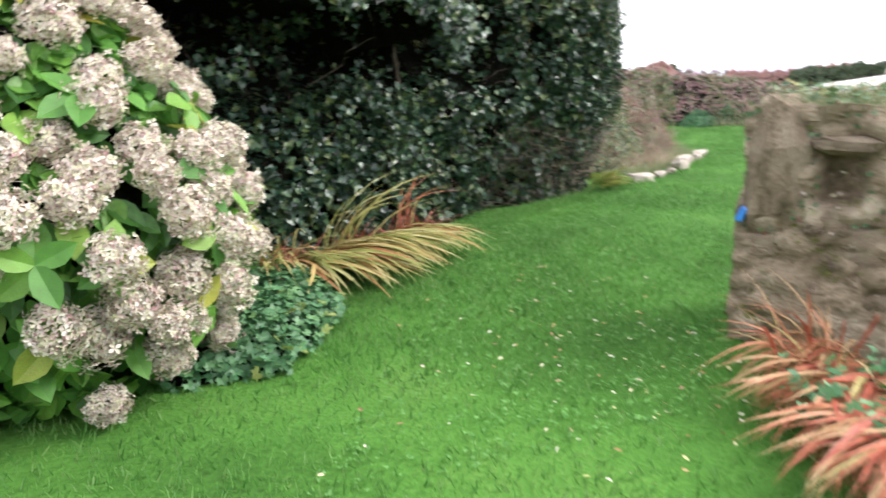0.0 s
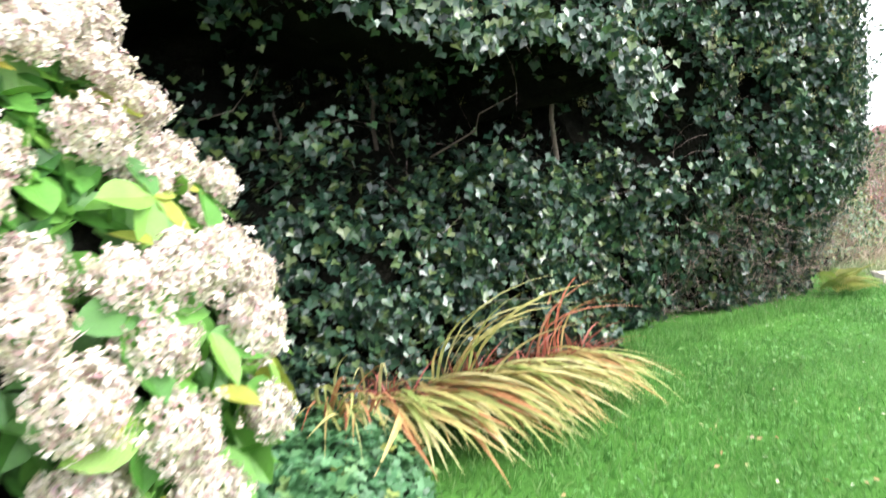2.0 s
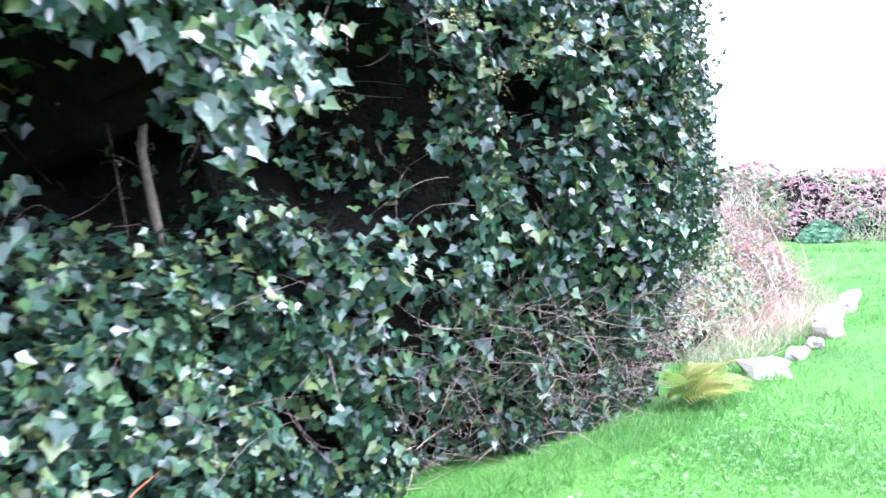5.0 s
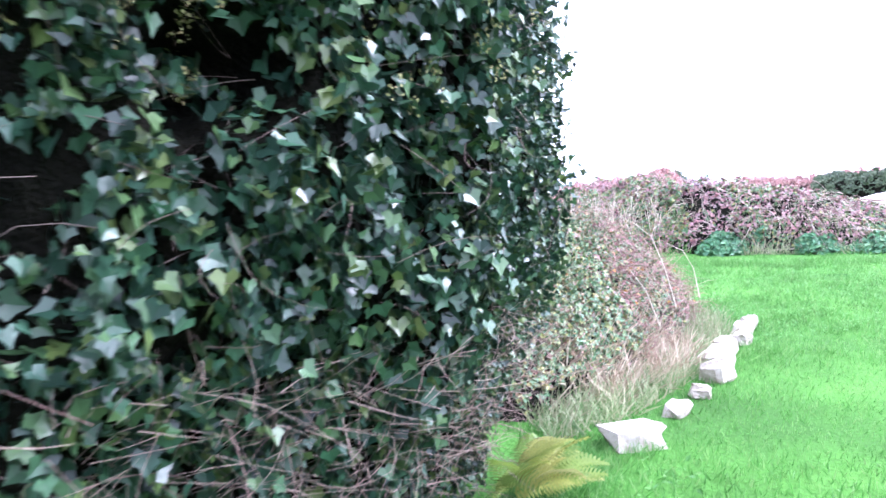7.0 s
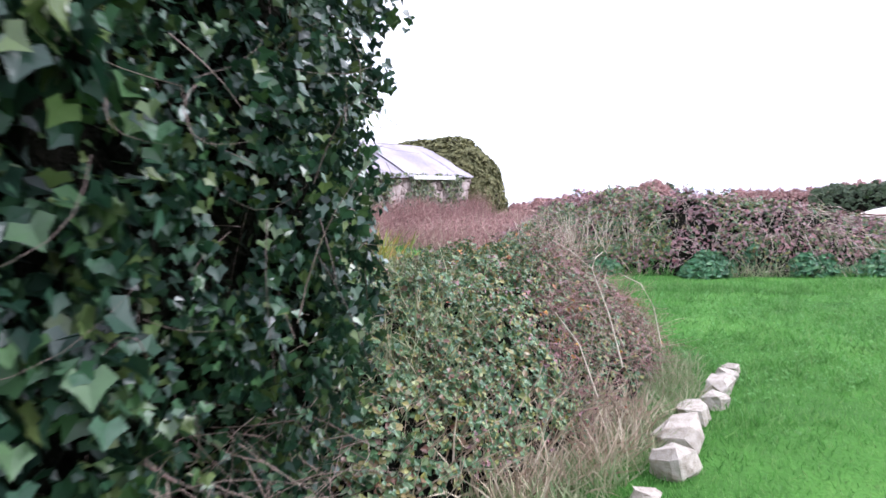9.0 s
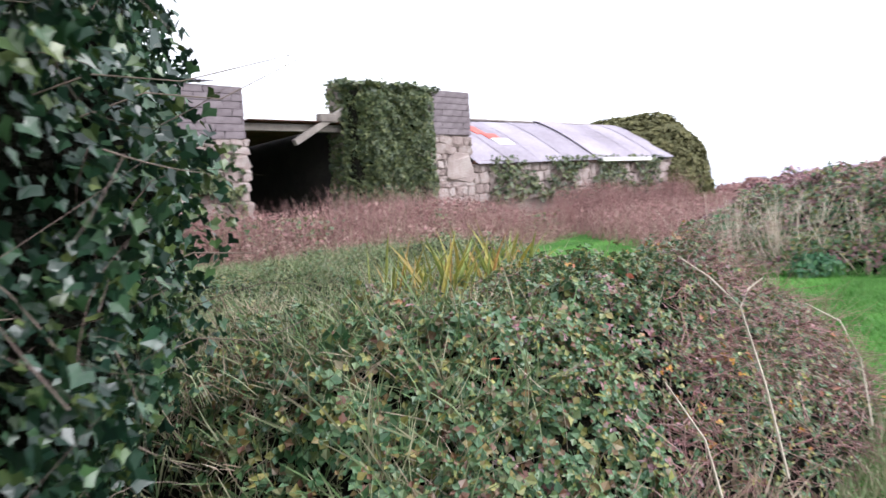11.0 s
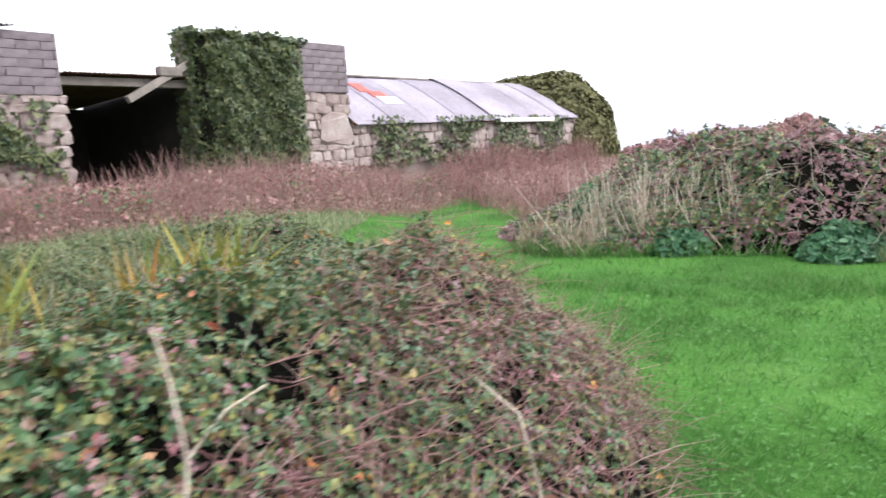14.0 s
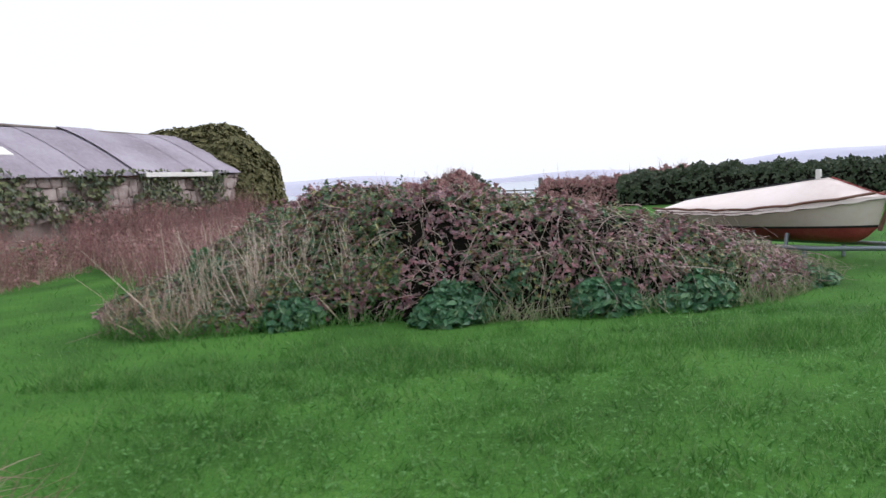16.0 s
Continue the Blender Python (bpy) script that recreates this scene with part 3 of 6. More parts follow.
    put("ivy_blossom", leaves("ivy_blossom", *OVAL, c.reshape(-1, 3), np.repeat(nn, 14, 0), RNG.normal(0, 1, (210 * 14, 3)), RNG.uniform(0.009, 0.017, 210 * 14), M_ivyflower, 0.5, 0.8), hedge, "pale yellow-green ivy flower heads", kind="stuff")
    # single leaves beside the path
    data = [mesh_of("ivy_leaf", IVY[0] * np.array([1, 1, f]), IVY[1], M_ivy1) for f in (0.6, 1.0, 1.6)]
    sh, zh = RNG.uniform(0.25, 0.43, 290), RNG.uniform(0.25, 2.4, 290)
    p, nn = hedge_frame(sh, zh)
    for i in range(len(p)):
        z_ax = Vector(nn[i] + np.array([0, 0, 0.35]) + RNG.normal(0, 0.35, 3)).normalized()
        y_ax = Vector((RNG.normal(0, 0.4), RNG.normal(0, 0.4), -1))
        y_ax = (y_ax - z_ax * y_ax.dot(z_ax)).normalized()
        m = Matrix((y_ax.cross(z_ax), y_ax, z_ax)).transposed().to_4x4()
        m = Matrix.Translation(p[i] + nn[i] * RNG.uniform(0.05, 0.11)) @ m @ Matrix.Scale(RNG.uniform(0.045, 0.075), 4)
        put("leaf", data[i % 3], hedge, m=m)
    # dead twigs at the foot and trailing runners
    s, z = RNG.uniform(0.27, 0.55, 1100), RNG.uniform(0.02, 0.95, 1100) ** 1.2
    p, nn = hedge_frame(s, z)
    p += nn * RNG.uniform(-0.02, 0.09, (len(s), 1))
    dirs = unit(RNG.normal(0, 1, (len(s), 3)) * [1, 1, 0.6]) * RNG.uniform(0.12, 0.45, (len(s), 1))
    tip = p + dirs
    tip[:, 2] = np.maximum(tip[:, 2], 0.01)
    put("twig_litter", stalks("twig_litter", p, tip, RNG.uniform(0.001, 0.0028, len(s)), M_palertwig, 0.14, 4), hedge, "brown dead twigs at the foot of the hedge", kind="stuff")
    s, z = RNG.uniform(0.14, 0.6, 420), RNG.uniform(0.5, 2.6, 420)
    p, nn = hedge_frame(s, z)
    p += nn * 0.03
    tip = p + unit(RNG.normal(0, 1, (len(s), 3)) + nn * 0.6) * RNG.uniform(0.15, 0.5, (len(s), 1))
    put("runner_tangle", stalks("runner_tangle", p, tip, RNG.uniform(0.0008, 0.0024, len(s)), M_darktwig, 0.22, 5), hedge, "thin woody ivy runners", kind="stuff")
    # trunks and bare boughs in the hollow
    for k, (x, y) in enumerate(((-2.98, 0.15), (-4.3, 0.35))):
        tube("trunk", [(x, y, 0.9), (x + 0.03, y - 0.02, 1.3), (x - 0.02, y, 1.7), (x + 0.05, y + 0.1, 2.4)], (0.022, 0.02, 0.017, 0.014), M_bark, hedge, "bare grey trunk in the hollow")
    for k in range(8):
        x = -5.6 + 3.4 * k / 14
        y = -0.55 + 0.28 * (x + 4.2) + RNG.uniform(-0.1, 0.25)
        a = Vector((x, y, RNG.uniform(1.25, 1.6)))
        pts = [a]
        for j in range(4):
            a = a + Vector((RNG.normal(0.03, 0.12), RNG.normal(-0.02, 0.08), RNG.uniform(0.0, 0.16)))
            pts.append(a)
        tube("bough", pts, (0.008, 0.007, 0.006, 0.004, 0.002), M_bark, hedge, sides=5)
    # branches reaching out over the path at the far corner
    for k in range(6):
        z = RNG.uniform(0.9, 2.2)
        a = Vector((0.15, 2.1 + RNG.uniform(-0.1, 0.5), z))
        pts = [a, a + Vector((0.14, 0.03, 0.05)), a + Vector((0.28, 0.08, 0.07 + RNG.normal(0, 0.04))), a + Vector((0.36 + RNG.uniform(0, 0.12), 0.14, 0.1 + RNG.normal(0, 0.08)))]
        tube("branch", pts, (0.0022, 0.0018, 0.0014, 0.0007), M_darktwig, hedge, sides=5)


build_ivy_hedge()


# ---- heaps of growth on a plan, with height and sloping edges ----
class Heap:
    def __init__(self, poly, height, edge, seed=0.0, rough=0.14, power=0.6, shape=None):
        self.shape = shape
        self.poly, self.height, self.edge, self.seed, self.rough, self.power = np.asarray(poly, float), height, edge, seed, rough, power

    def z(self, x, y):
        d = edge_distance(self.poly, x, y) * np.where(inside(self.poly, x, y), 1, 0)
        h = self.height * np.clip(d / self.edge, 0, 1) ** self.power
        if self.shape is not None:
            h = h * self.shape(x, y)
        return ground_z(x, y) + h * (1 + self.rough * waves(x, y, 1.3, self.seed) + 0.5 * self.rough * waves(x, y, 4.0, self.seed + 2) + 0.6 * self.rough * waves(x, y, 9.0, self.seed + 5))

    def normal(self, x, y):
        e = 0.08
        a = np.stack([-(self.z(x + e, y) - self.z(x - e, y)) / (2 * e), -(self.z(x, y + e) - self.z(x, y - e)) / (2 * e), np.ones_like(x)], 1)
        return unit(a)

    def core(self, parent, name="heap_shade_core", step=0.14, material=None, sink=0.1):
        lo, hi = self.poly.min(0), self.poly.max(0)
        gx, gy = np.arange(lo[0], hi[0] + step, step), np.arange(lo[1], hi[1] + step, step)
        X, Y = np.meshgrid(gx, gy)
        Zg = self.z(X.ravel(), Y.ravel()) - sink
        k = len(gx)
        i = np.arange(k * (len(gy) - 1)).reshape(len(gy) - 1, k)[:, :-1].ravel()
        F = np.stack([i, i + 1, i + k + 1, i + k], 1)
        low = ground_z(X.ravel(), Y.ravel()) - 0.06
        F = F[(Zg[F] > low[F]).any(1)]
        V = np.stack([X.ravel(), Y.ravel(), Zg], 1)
        # sunken sheet whose near-black colour stands for shade between the leaves
        put(name, mesh_of(name, V, F, material or M_core, True), parent, "near-black core for the shade beneath the leaves")

    def scatter(self, n, poly=None, lift=(-0.1, 0.05)):
        q = within(self.poly if poly is None else poly, n)
        x, y = q[:, 0], q[:, 1]
        nn = self.normal(x, y)
        p = np.column_stack([q, self.z(x, y)])
        p = p + nn * RNG.uniform(*lift, (n, 1))
        p[:, 2] = np.maximum(p[:, 2], ground_z(x, y) + 0.01)
        return p, nn


def stand(heap, n, poly, h0, h1, width, material, name, parent, lean=0.15, label="", segs=2):
    q = within(poly, n)
    z = heap.z(q[:, 0], q[:, 1]) - 0.08 if heap is not None else ground_z(q[:, 0], q[:, 1])
    b = np.column_stack([q, z])
    ln = RNG.uniform(h0, h1, (n, 1)) * (0.84 + 0.3 * waves(q[:, 0], q[:, 1], 1.1, 2.0))[:, None]
    t = b + np.column_stack([RNG.normal(0, lean, (n, 2)), np.ones(n)]) * ln
    return put(name, stalks(name, b, t, RNG.uniform(width * 0.5, width, n), material, 0.08, segs), parent, label, kind="stuff")


def blades(name, q, z, h, material, parent, label="", flop=0.35, wide=1.0):
    """Grass blades standing at the places q."""
    n = len(q)
    tv = BLADE[0] * np.array([wide, 1, 1])
    up = np.tile([[0, 0, 1.0]], (n, 1)) + RNG.normal(0, flop, (n, 3)) * [1, 1, 0]
    side = RNG.normal(0, 1, (n, 3)) * [1, 1, 0.1]
    p = np.column_stack([q, z])
    return put(name, leaves(name, tv, BLADE[1], p, side, up, h, material, 0.0, 0.05), parent, label, kind="stuff")


MOUND = Heap([(0.35, 2.35), (1.0, 2.75), (1.7, 3.15), (2.5, 3.95), (3.3, 4.9), (3.65, 5.7), (3.5, 7.0), (2.9, 8.6), (2.2, 10.4), (1.0, 11.2), (-1.2, 11.4), (-2.8, 9.6), (-2.2, 6.5), (-1.1, 4.2), (-0.5, 3.2)], 1.03, 1.0, 1.0, 0.19, shape=lambda x, y: 1 - 0.42 * smooth(4.5, 7.6, y) * (1 - 0.35 * smooth(1.6, 2.8, x)) - 0.2 * (1 - smooth(0.2, 1.5, x)))


def build_mound():
    m = thing("bramble_mound", "sprawling bramble mound with dull green and reddening leaves", "bramble")
    MOUND.core(m)
    front = [(0.9, 2.7), (1.7, 3.15), (2.5, 3.95), (3.3, 4.9), (3.65, 5.7), (3.5, 7.0), (2.9, 8.6), (1.2, 9.4), (0.3, 8.0), (0.2, 5.0)]
    p, nn = MOUND.scatter(56000, front, (-0.12, 0.06))
    k = waves(p[:, 0], p[:, 1], 4.5, 2.0) + 0.5 * waves(p[:, 0], p[:, 1], 11.0, 4.0) > -0.5 + 0.35 * smooth(2.2, 3.2, p[:, 0])
    p, nn = p[k], nn[k]
    put("bramble_leaves", leaves("bramble_leaves", *TRI, p, nn, RNG.normal(0, 1, p.shape), RNG.uniform(0.024, 0.05, len(p)), M_bramble, 0.3, 0.5), m, "dull green bramble leaves", kind="stuff")
    p, nn = MOUND.scatter(11000, front)
    k = waves(p[:, 0], p[:, 1], 1.6, 5.0) > -0.1
    put("turning_leaves", leaves("turning_leaves", *TRI, p[k], nn[k], RNG.normal(0, 1, p[k].shape), RNG.uniform(0.022, 0.045, k.sum()), M_bramble_red, 0.3, 0.45), m, "reddening bramble leaves", kind="stuff")
    p, nn = MOUND.scatter(22000)
    k = waves(p[:, 0], p[:, 1], 3.0, 3.0) + 0.5 * waves(p[:, 0], p[:, 1], 9.0, 4.0) > -0.35
    p, nn = p[k], nn[k]
    put("bramble_leaves", leaves("bramble_leaves", *TRI, p, nn, RNG.normal(0, 1, p.shape), RNG.uniform(0.028, 0.055, len(p)), M_bramble, 0.3, 0.45), m, kind="stuff")
    # yellow and orange accents in drifts, and one bright turning tuft
    p, nn = MOUND.scatter(2600, front, (-0.02, 0.07))
    k = waves(p[:, 0], p[:, 1], 2.2, 7.0) > 0.58
    put("yellow_leaves", leaves("yellow_leaves", *TRI, p[k], nn[k], RNG.normal(0, 1, p[k].shape), RNG.uniform(0.025, 0.045, k.sum()), M_orange, 0.3, 0.45), m, "yellow and orange bramble leaves", kind="stuff")
    a = RNG.normal(0, 1, (260, 3)) * [0.2, 0.2, 0.08]
    p = a + [2.6, 6.5, 0.0]
    p[:, 2] = MOUND.z(p[:, 0], p[:, 1]) + 0.03 + np.abs(a[:, 2])
    put("yellow_leaves", leaves("yellow_leaves", *OVAL, p, np.tile([[0.2, -0.6, 0.6]], (260, 1)), RNG.normal(0, 1, p.shape), RNG.uniform(0.03, 0.05, 260), M_orange, 0.3, 0.5), m, kind="stuff")
    # long grass through the shaded side and the back
    left = [(0.1, 3.0), (0.9, 3.0), (1.0, 5.6), (1.3, 8.6), (0.8, 11.2), (-1.2, 11.4), (-2.8, 9.5), (-2.1, 6.5), (-0.9, 4.2)]
    q = within(left, 17000)
    q = q[waves(q[:, 0], q[:, 1], 0.9, 3.0) > -0.35]
    blades("long_grass", q, MOUND.z(q[:, 0], q[:, 1]) - 0.1, RNG.uniform(0.1, 0.3, len(q)), M_rough, m, "pale long grass growing through the brambles", 1.4, 0.28)
    q = within([(0.2, 2.9), (1.0, 2.95), (1.15, 4.4), (0.9, 6.0), (-0.2, 7.5), (-1.0, 5.0)], 5200)
    q = q[waves(q[:, 0], q[:, 1], 1.8, 9.0) > 0.0]
    blades("dry_grass", q, MOUND.z(q[:, 0], q[:, 1]) - 0.08, RNG.uniform(0.08, 0.24, len(q)), M_straw, m, "bleached dry grass lying over the brambles", 1.5, 0.26)
    c = np.array([(0.7, 3.2), (0.95, 3.5), (0.6, 3.8), (1.05, 4.0), (0.3, 3.9), (0.75, 4.5), (0.2, 4.8)])
    q = (c[:, None] + RNG.normal(0, 0.13, (len(c), 100, 2))).reshape(-1, 2)
    blades("grass_tussocks", q, MOUND.z(q[:, 0], q[:, 1]) - 0.1, RNG.uniform(0.2, 0.42, len(q)), M_rough, m, "arching tussocks of pale green grass", 1.0, 0.24)
    # tangle of bare canes
    p, nn = MOUND.scatter(3000, [(1.4, 2.9), (2.5, 3.9), (3.4, 4.9), (3.7, 5.7), (3.55, 7.0), (2.6, 6.6), (2.1, 4.6)], (-0.05, 0.06))
    d = unit(RNG.normal(0, 1, p.shape) * [1, 1, 0.6]) * RNG.uniform(0.12, 0.4, (len(p), 1))
    tip = p + d
    tip[:, 2] = np.maximum(tip[:, 2], 0.02)
    put("cane_tangle", stalks("cane_tangle", p, tip, RNG.uniform(0.0015, 0.0035, len(p)), M_weed, 0.15), m, "dry russet bramble canes", kind="stuff")
    stand(MOUND, 500, front, 0.12, 0.4, 0.003, M_straw, "dry_stem_thicket", m, 0.5, "thin dry stems")
    # straw at the foot beside the hedge
    p, nn = MOUND.scatter(5000, [(0.35, 2.4), (1.0, 2.8), (1.7, 3.2), (1.6, 4.4), (0.4, 5.0), (-0.3, 4.2), (0.0, 3.2)])
    put("bramble_leaves", leaves("bramble_leaves", *TRI, p, nn, RNG.normal(0, 1, p.shape), RNG.uniform(0.04, 0.08, len(p)), M_bramble, 0.3, 0.4), m, kind="stuff")
    q = within([(0.5, 2.25), (1.2, 2.55), (1.9, 3.0), (2.4, 3.6), (2.1, 3.8), (1.5, 3.4), (0.5, 2.95)], 2300)
    q = q[waves(q[:, 0], q[:, 1], 2.5, 1.0) > -0.35]
    blades("straw", q, np.maximum(MOUND.z(q[:, 0], q[:, 1]) * 0.75 - 0.1, 0), RNG.uniform(0.1, 0.36, len(q)), M_straw, m, "bleached straw at the mound's foot", 1.6, 0.35)
    q = within([(0.3, 1.9), (1.1, 2.3), (2.0, 2.95), (2.9, 3.8), (3.5, 4.7), (3.3, 5.0), (2.4, 3.8), (1.3, 2.9), (0.4, 2.5)], 3200)
    blades("rank_grass", q, ground_z(q[:, 0], q[:, 1]), RNG.uniform(0.07, 0.22, len(q)), M_rough, m, "rank grass between the stones and the brambles", 0.8, 0.5)
    # bleached forked stems
    for pts in ([(2.02, 3.30, 0.45), (2.0, 3.42, 0.75), (1.99, 3.6, 1.0), (1.93, 3.75, 1.1), (1.86, 3.9, 1.17)], [(1.99, 3.6, 1.0), (2.05, 3.66, 1.06), (2.12, 3.7, 1.09)],
                [(2.66, 3.9, 0.4), (2.70, 4.05, 0.65), (2.68, 4.18, 0.8), (2.58, 4.3, 0.87)], [(1.75, 3.1, 0.35), (1.72, 3.25, 0.62), (1.62, 3.35, 0.8)]):
        n = len(pts)
        tube("bleached_stem", pts, [0.0048 * (1 - 0.6 * i / n) for i in range(n)], M_stem, m, "bleached forked dead stem", 6)
    data = [mesh_of("red_leaf", OVAL[0], OVAL[1], M_croc_red)]
    p, nn = MOUND.scatter(90, front, (0.03, 0.07))
    for i in range(len(p)):
        put("leaf", data[0], m, m=Matrix.Translation(p[i]) @ Euler(RNG.normal(0, 0.6, 3)).to_matrix().to_4x4() @ Matrix.Scale(RNG.uniform(0.028, 0.05), 4))


build_mound()


# ---- strap-leaved clumps ----
def strap(segs, arch, width, fold=0.3):
    """A strap leaf of length 1 that leaves along y and arches over to the ground."""
    V, F = [], []
    for i in range(segs + 1):
        t = i / segs
        y = t * (1 - 0.15 * arch * t)
        z = arch * (t - 1.25 * t * t)
        w = width * (math.sin(math.pi * min(1, t * 0.86 + 0.14)) ** 0.6) * (1.02 - t ** 3)
        V += [(-w, y, z + w * fold), (0, y, z), (w, y, z + w * fold)]
    for i in range(segs):
        a = i * 3
        F += [(a, a + 1, a + 4, a + 3), (a + 1, a + 2, a + 5, a + 4)]
    return np.array(V), np.array(F)


def clump(name, label, category, centre, n, spread, length, way, material, rise=(0.2, 1.0), fan_width=0.9, widths=(0.012, 0.02), arch=(0.3, 0.9)):
    """Strap leaves springing from one crown, mostly towards way (degrees)."""
    c = thing(name, label, category, Matrix.Translation(centre))
    rng = np.random.default_rng(int(abs(centre[0] * 100 + centre[1] * 10)))
    data = [mesh_of("blade", *strap(7, rng.uniform(*arch), rng.uniform(*widths)), material) for _ in range(8)]
    for i in range(n):
        a = radians(way) + rng.normal(0, fan_width)
        el = rng.uniform(*rise)
        r = rng.uniform(0, spread)
        b = rng.uniform(0, 2 * math.pi)
        m = Matrix.Translation((r * math.cos(b), r * math.sin(b), 0.02)) @ Euler((el, rng.normal(0, 0.25), a - math.pi / 2), "XYZ").to_matrix().to_4x4() @ Matrix.Scale(rng.uniform(*length), 4)
        put("blade", data[i % 8], c, m=m)
    return c


def build_montbretia():
    red = "red and yellow montbretia leaves flopped over the lawn edge"
    for x, y, n, ln in ((-4.12, -1.52, 50, (0.5, 0.85)), (-3.9, -1.28, 75, (0.65, 1.0)), (-3.62, -1.12, 70, (0.6, 0.95)), (-3.36, -0.95, 60, (0.55, 0.85)), (-3.12, -0.78, 60, (0.5, 0.8))):
        clump("montbretia_clump", red, "montbretia", (x, y, 0.16), n, 0.16, ln, -52, M_croc, (-0.12, 0.2), 0.24, (0.015, 0.026), (0.12, 0.42))
    clump("montbretia_clump", "tall arching montbretia leaves with red tips against the ivy", "montbretia", (-3.85, -1.2, 0.05), 13, 0.22, (0.75, 1.15), -20, M_croc, (0.6, 1.1), 0.7, (0.012, 0.02), (0.45, 0.8))
    clump("montbretia_clump", "tall arching montbretia leaves with red tips against the ivy", "montbretia", (-3.2, -0.8, 0.05), 9, 0.16, (0.6, 0.95), -10, M_croc_red, (0.9, 1.35), 0.8, (0.01, 0.016), (0.5, 1.0))
    clump("montbretia_clump", "thin pale montbretia leaves among cranesbill", "montbretia", (-4.4, -1.7, 0.15), 40, 0.22, (0.4, 0.7), -75, M_croc, (0.0, 0.9), 0.4, (0.012, 0.02), (0.4, 0.9))
    for x, y, n in ((-2.98, -0.66, 70), (-3.3, -0.9, 60), (-3.72, -1.15, 70), (-4.15, -1.4, 60)):
        clump("montbretia_clump", "withered dark red montbretia stems by the ivy", "montbretia", (x, y, 0.05), n, 0.16, (0.25, 0.5), -60, M_withered, (0.1, 1.2), 1.2, (0.01, 0.018), (0.4, 1.0))
    # beside the stone wall
    lab = "collapsed orange-red montbretia leaves before the stone wall"
    for x, y, n, ln in ((-1.85, -4.15, 70, (0.35, 0.6)), (-1.98, -4.5, 100, (0.4, 0.75)), (-2.1, -4.85, 100, (0.45, 0.8)), (-2.15, -5.15, 80, (0.4, 0.75))):
        clump("montbretia_clump", lab, "montbretia", (x, y, 0.12), n, 0.2, ln, 198, M_croc_red, (-0.14, 0.16), 0.3, (0.014, 0.026), (0.12, 0.42))
    clump("montbretia_clump", "withered dark red montbretia stems by the stone wall", "montbretia", (-1.98, -4.2, 0.02), 46, 0.25, (0.3, 0.7), 150, M_croc_red, (0.3, 1.2), 0.9)
    # yellow flags on the mound and by the ivy's foot
    for x, y, n, h in ((0.9, 5.05, 46, 0.42), (0.66, 5.3, 30, 0.4), (1.18, 6.1, 32, 0.46), (1.4, 6.8, 36, 0.5), (0.3, 6.9, 16, 0.3), (0.45, 4.3, 10, 0.28)):
        z = float(MOUND.z(np.array([x]), np.array([y]))[0]) - 0.03
        clump("yellow_flag_clump", "yellowing sword leaves standing up from the brambles", "iris", (x, y, z), n, 0.28, (h * 0.7, h * 1.25), 90, M_yellow, (0.8, 1.5), 3.0, (0.014, 0.03), (0.05, 0.3))


def build_fern():
    """A fern: arching ribs, each with a row of leaflets down both sides."""
    f = thing("fern", "yellow-green fern with arching fronds at the hedge foot", "fern", Matrix.Translation((-0.05, 1.42, 0.05)))
    rng = np.random.default_rng(31)
    data = []
    for v in range(4):
        V, F = [], []
        arch = rng.uniform(0.4, 0.8)
        for i in range(17):
            t = 0.12 + 0.88 * i / 17
            y, z = t * (1 - 0.15 * arch * t), arch * (t - 1.1 * t * t)
            ln = 0.24 * math.sin(math.pi * min(1, 0.15 + 0.85 * t)) ** 0.8 + 0.02
            for side in (-1, 1):
                k = len(V)
                V += [(0, y - 0.016, z), (0, y + 0.016, z), (side * ln * 0.6, y + 0.055, z - 0.01), (side * ln, y + 0.06, z - 0.05), (side * ln * 0.6, y + 0.015, z - 0.01)]
                F += [(k, k + 1, k + 2), (k, k + 2, k + 4), (k + 4, k + 2, k + 3)]
        data.append(mesh_of("frond", V, F, M_fern))
    for i in range(26):
        a = radians(-35) + rng.normal(0, 0.9)
        m = Matrix.Translation((rng.normal(0, 0.07), rng.normal(0, 0.07), 0)) @ Euler((rng.uniform(0.1, 0.9), rng.normal(0, 0.3), a - math.pi / 2)).to_matrix().to_4x4() @ Matrix.Scale(rng.uniform(0.25, 0.42), 4)
        put("frond", data[i % 4], f, m=m)


build_montbretia()
build_fern()


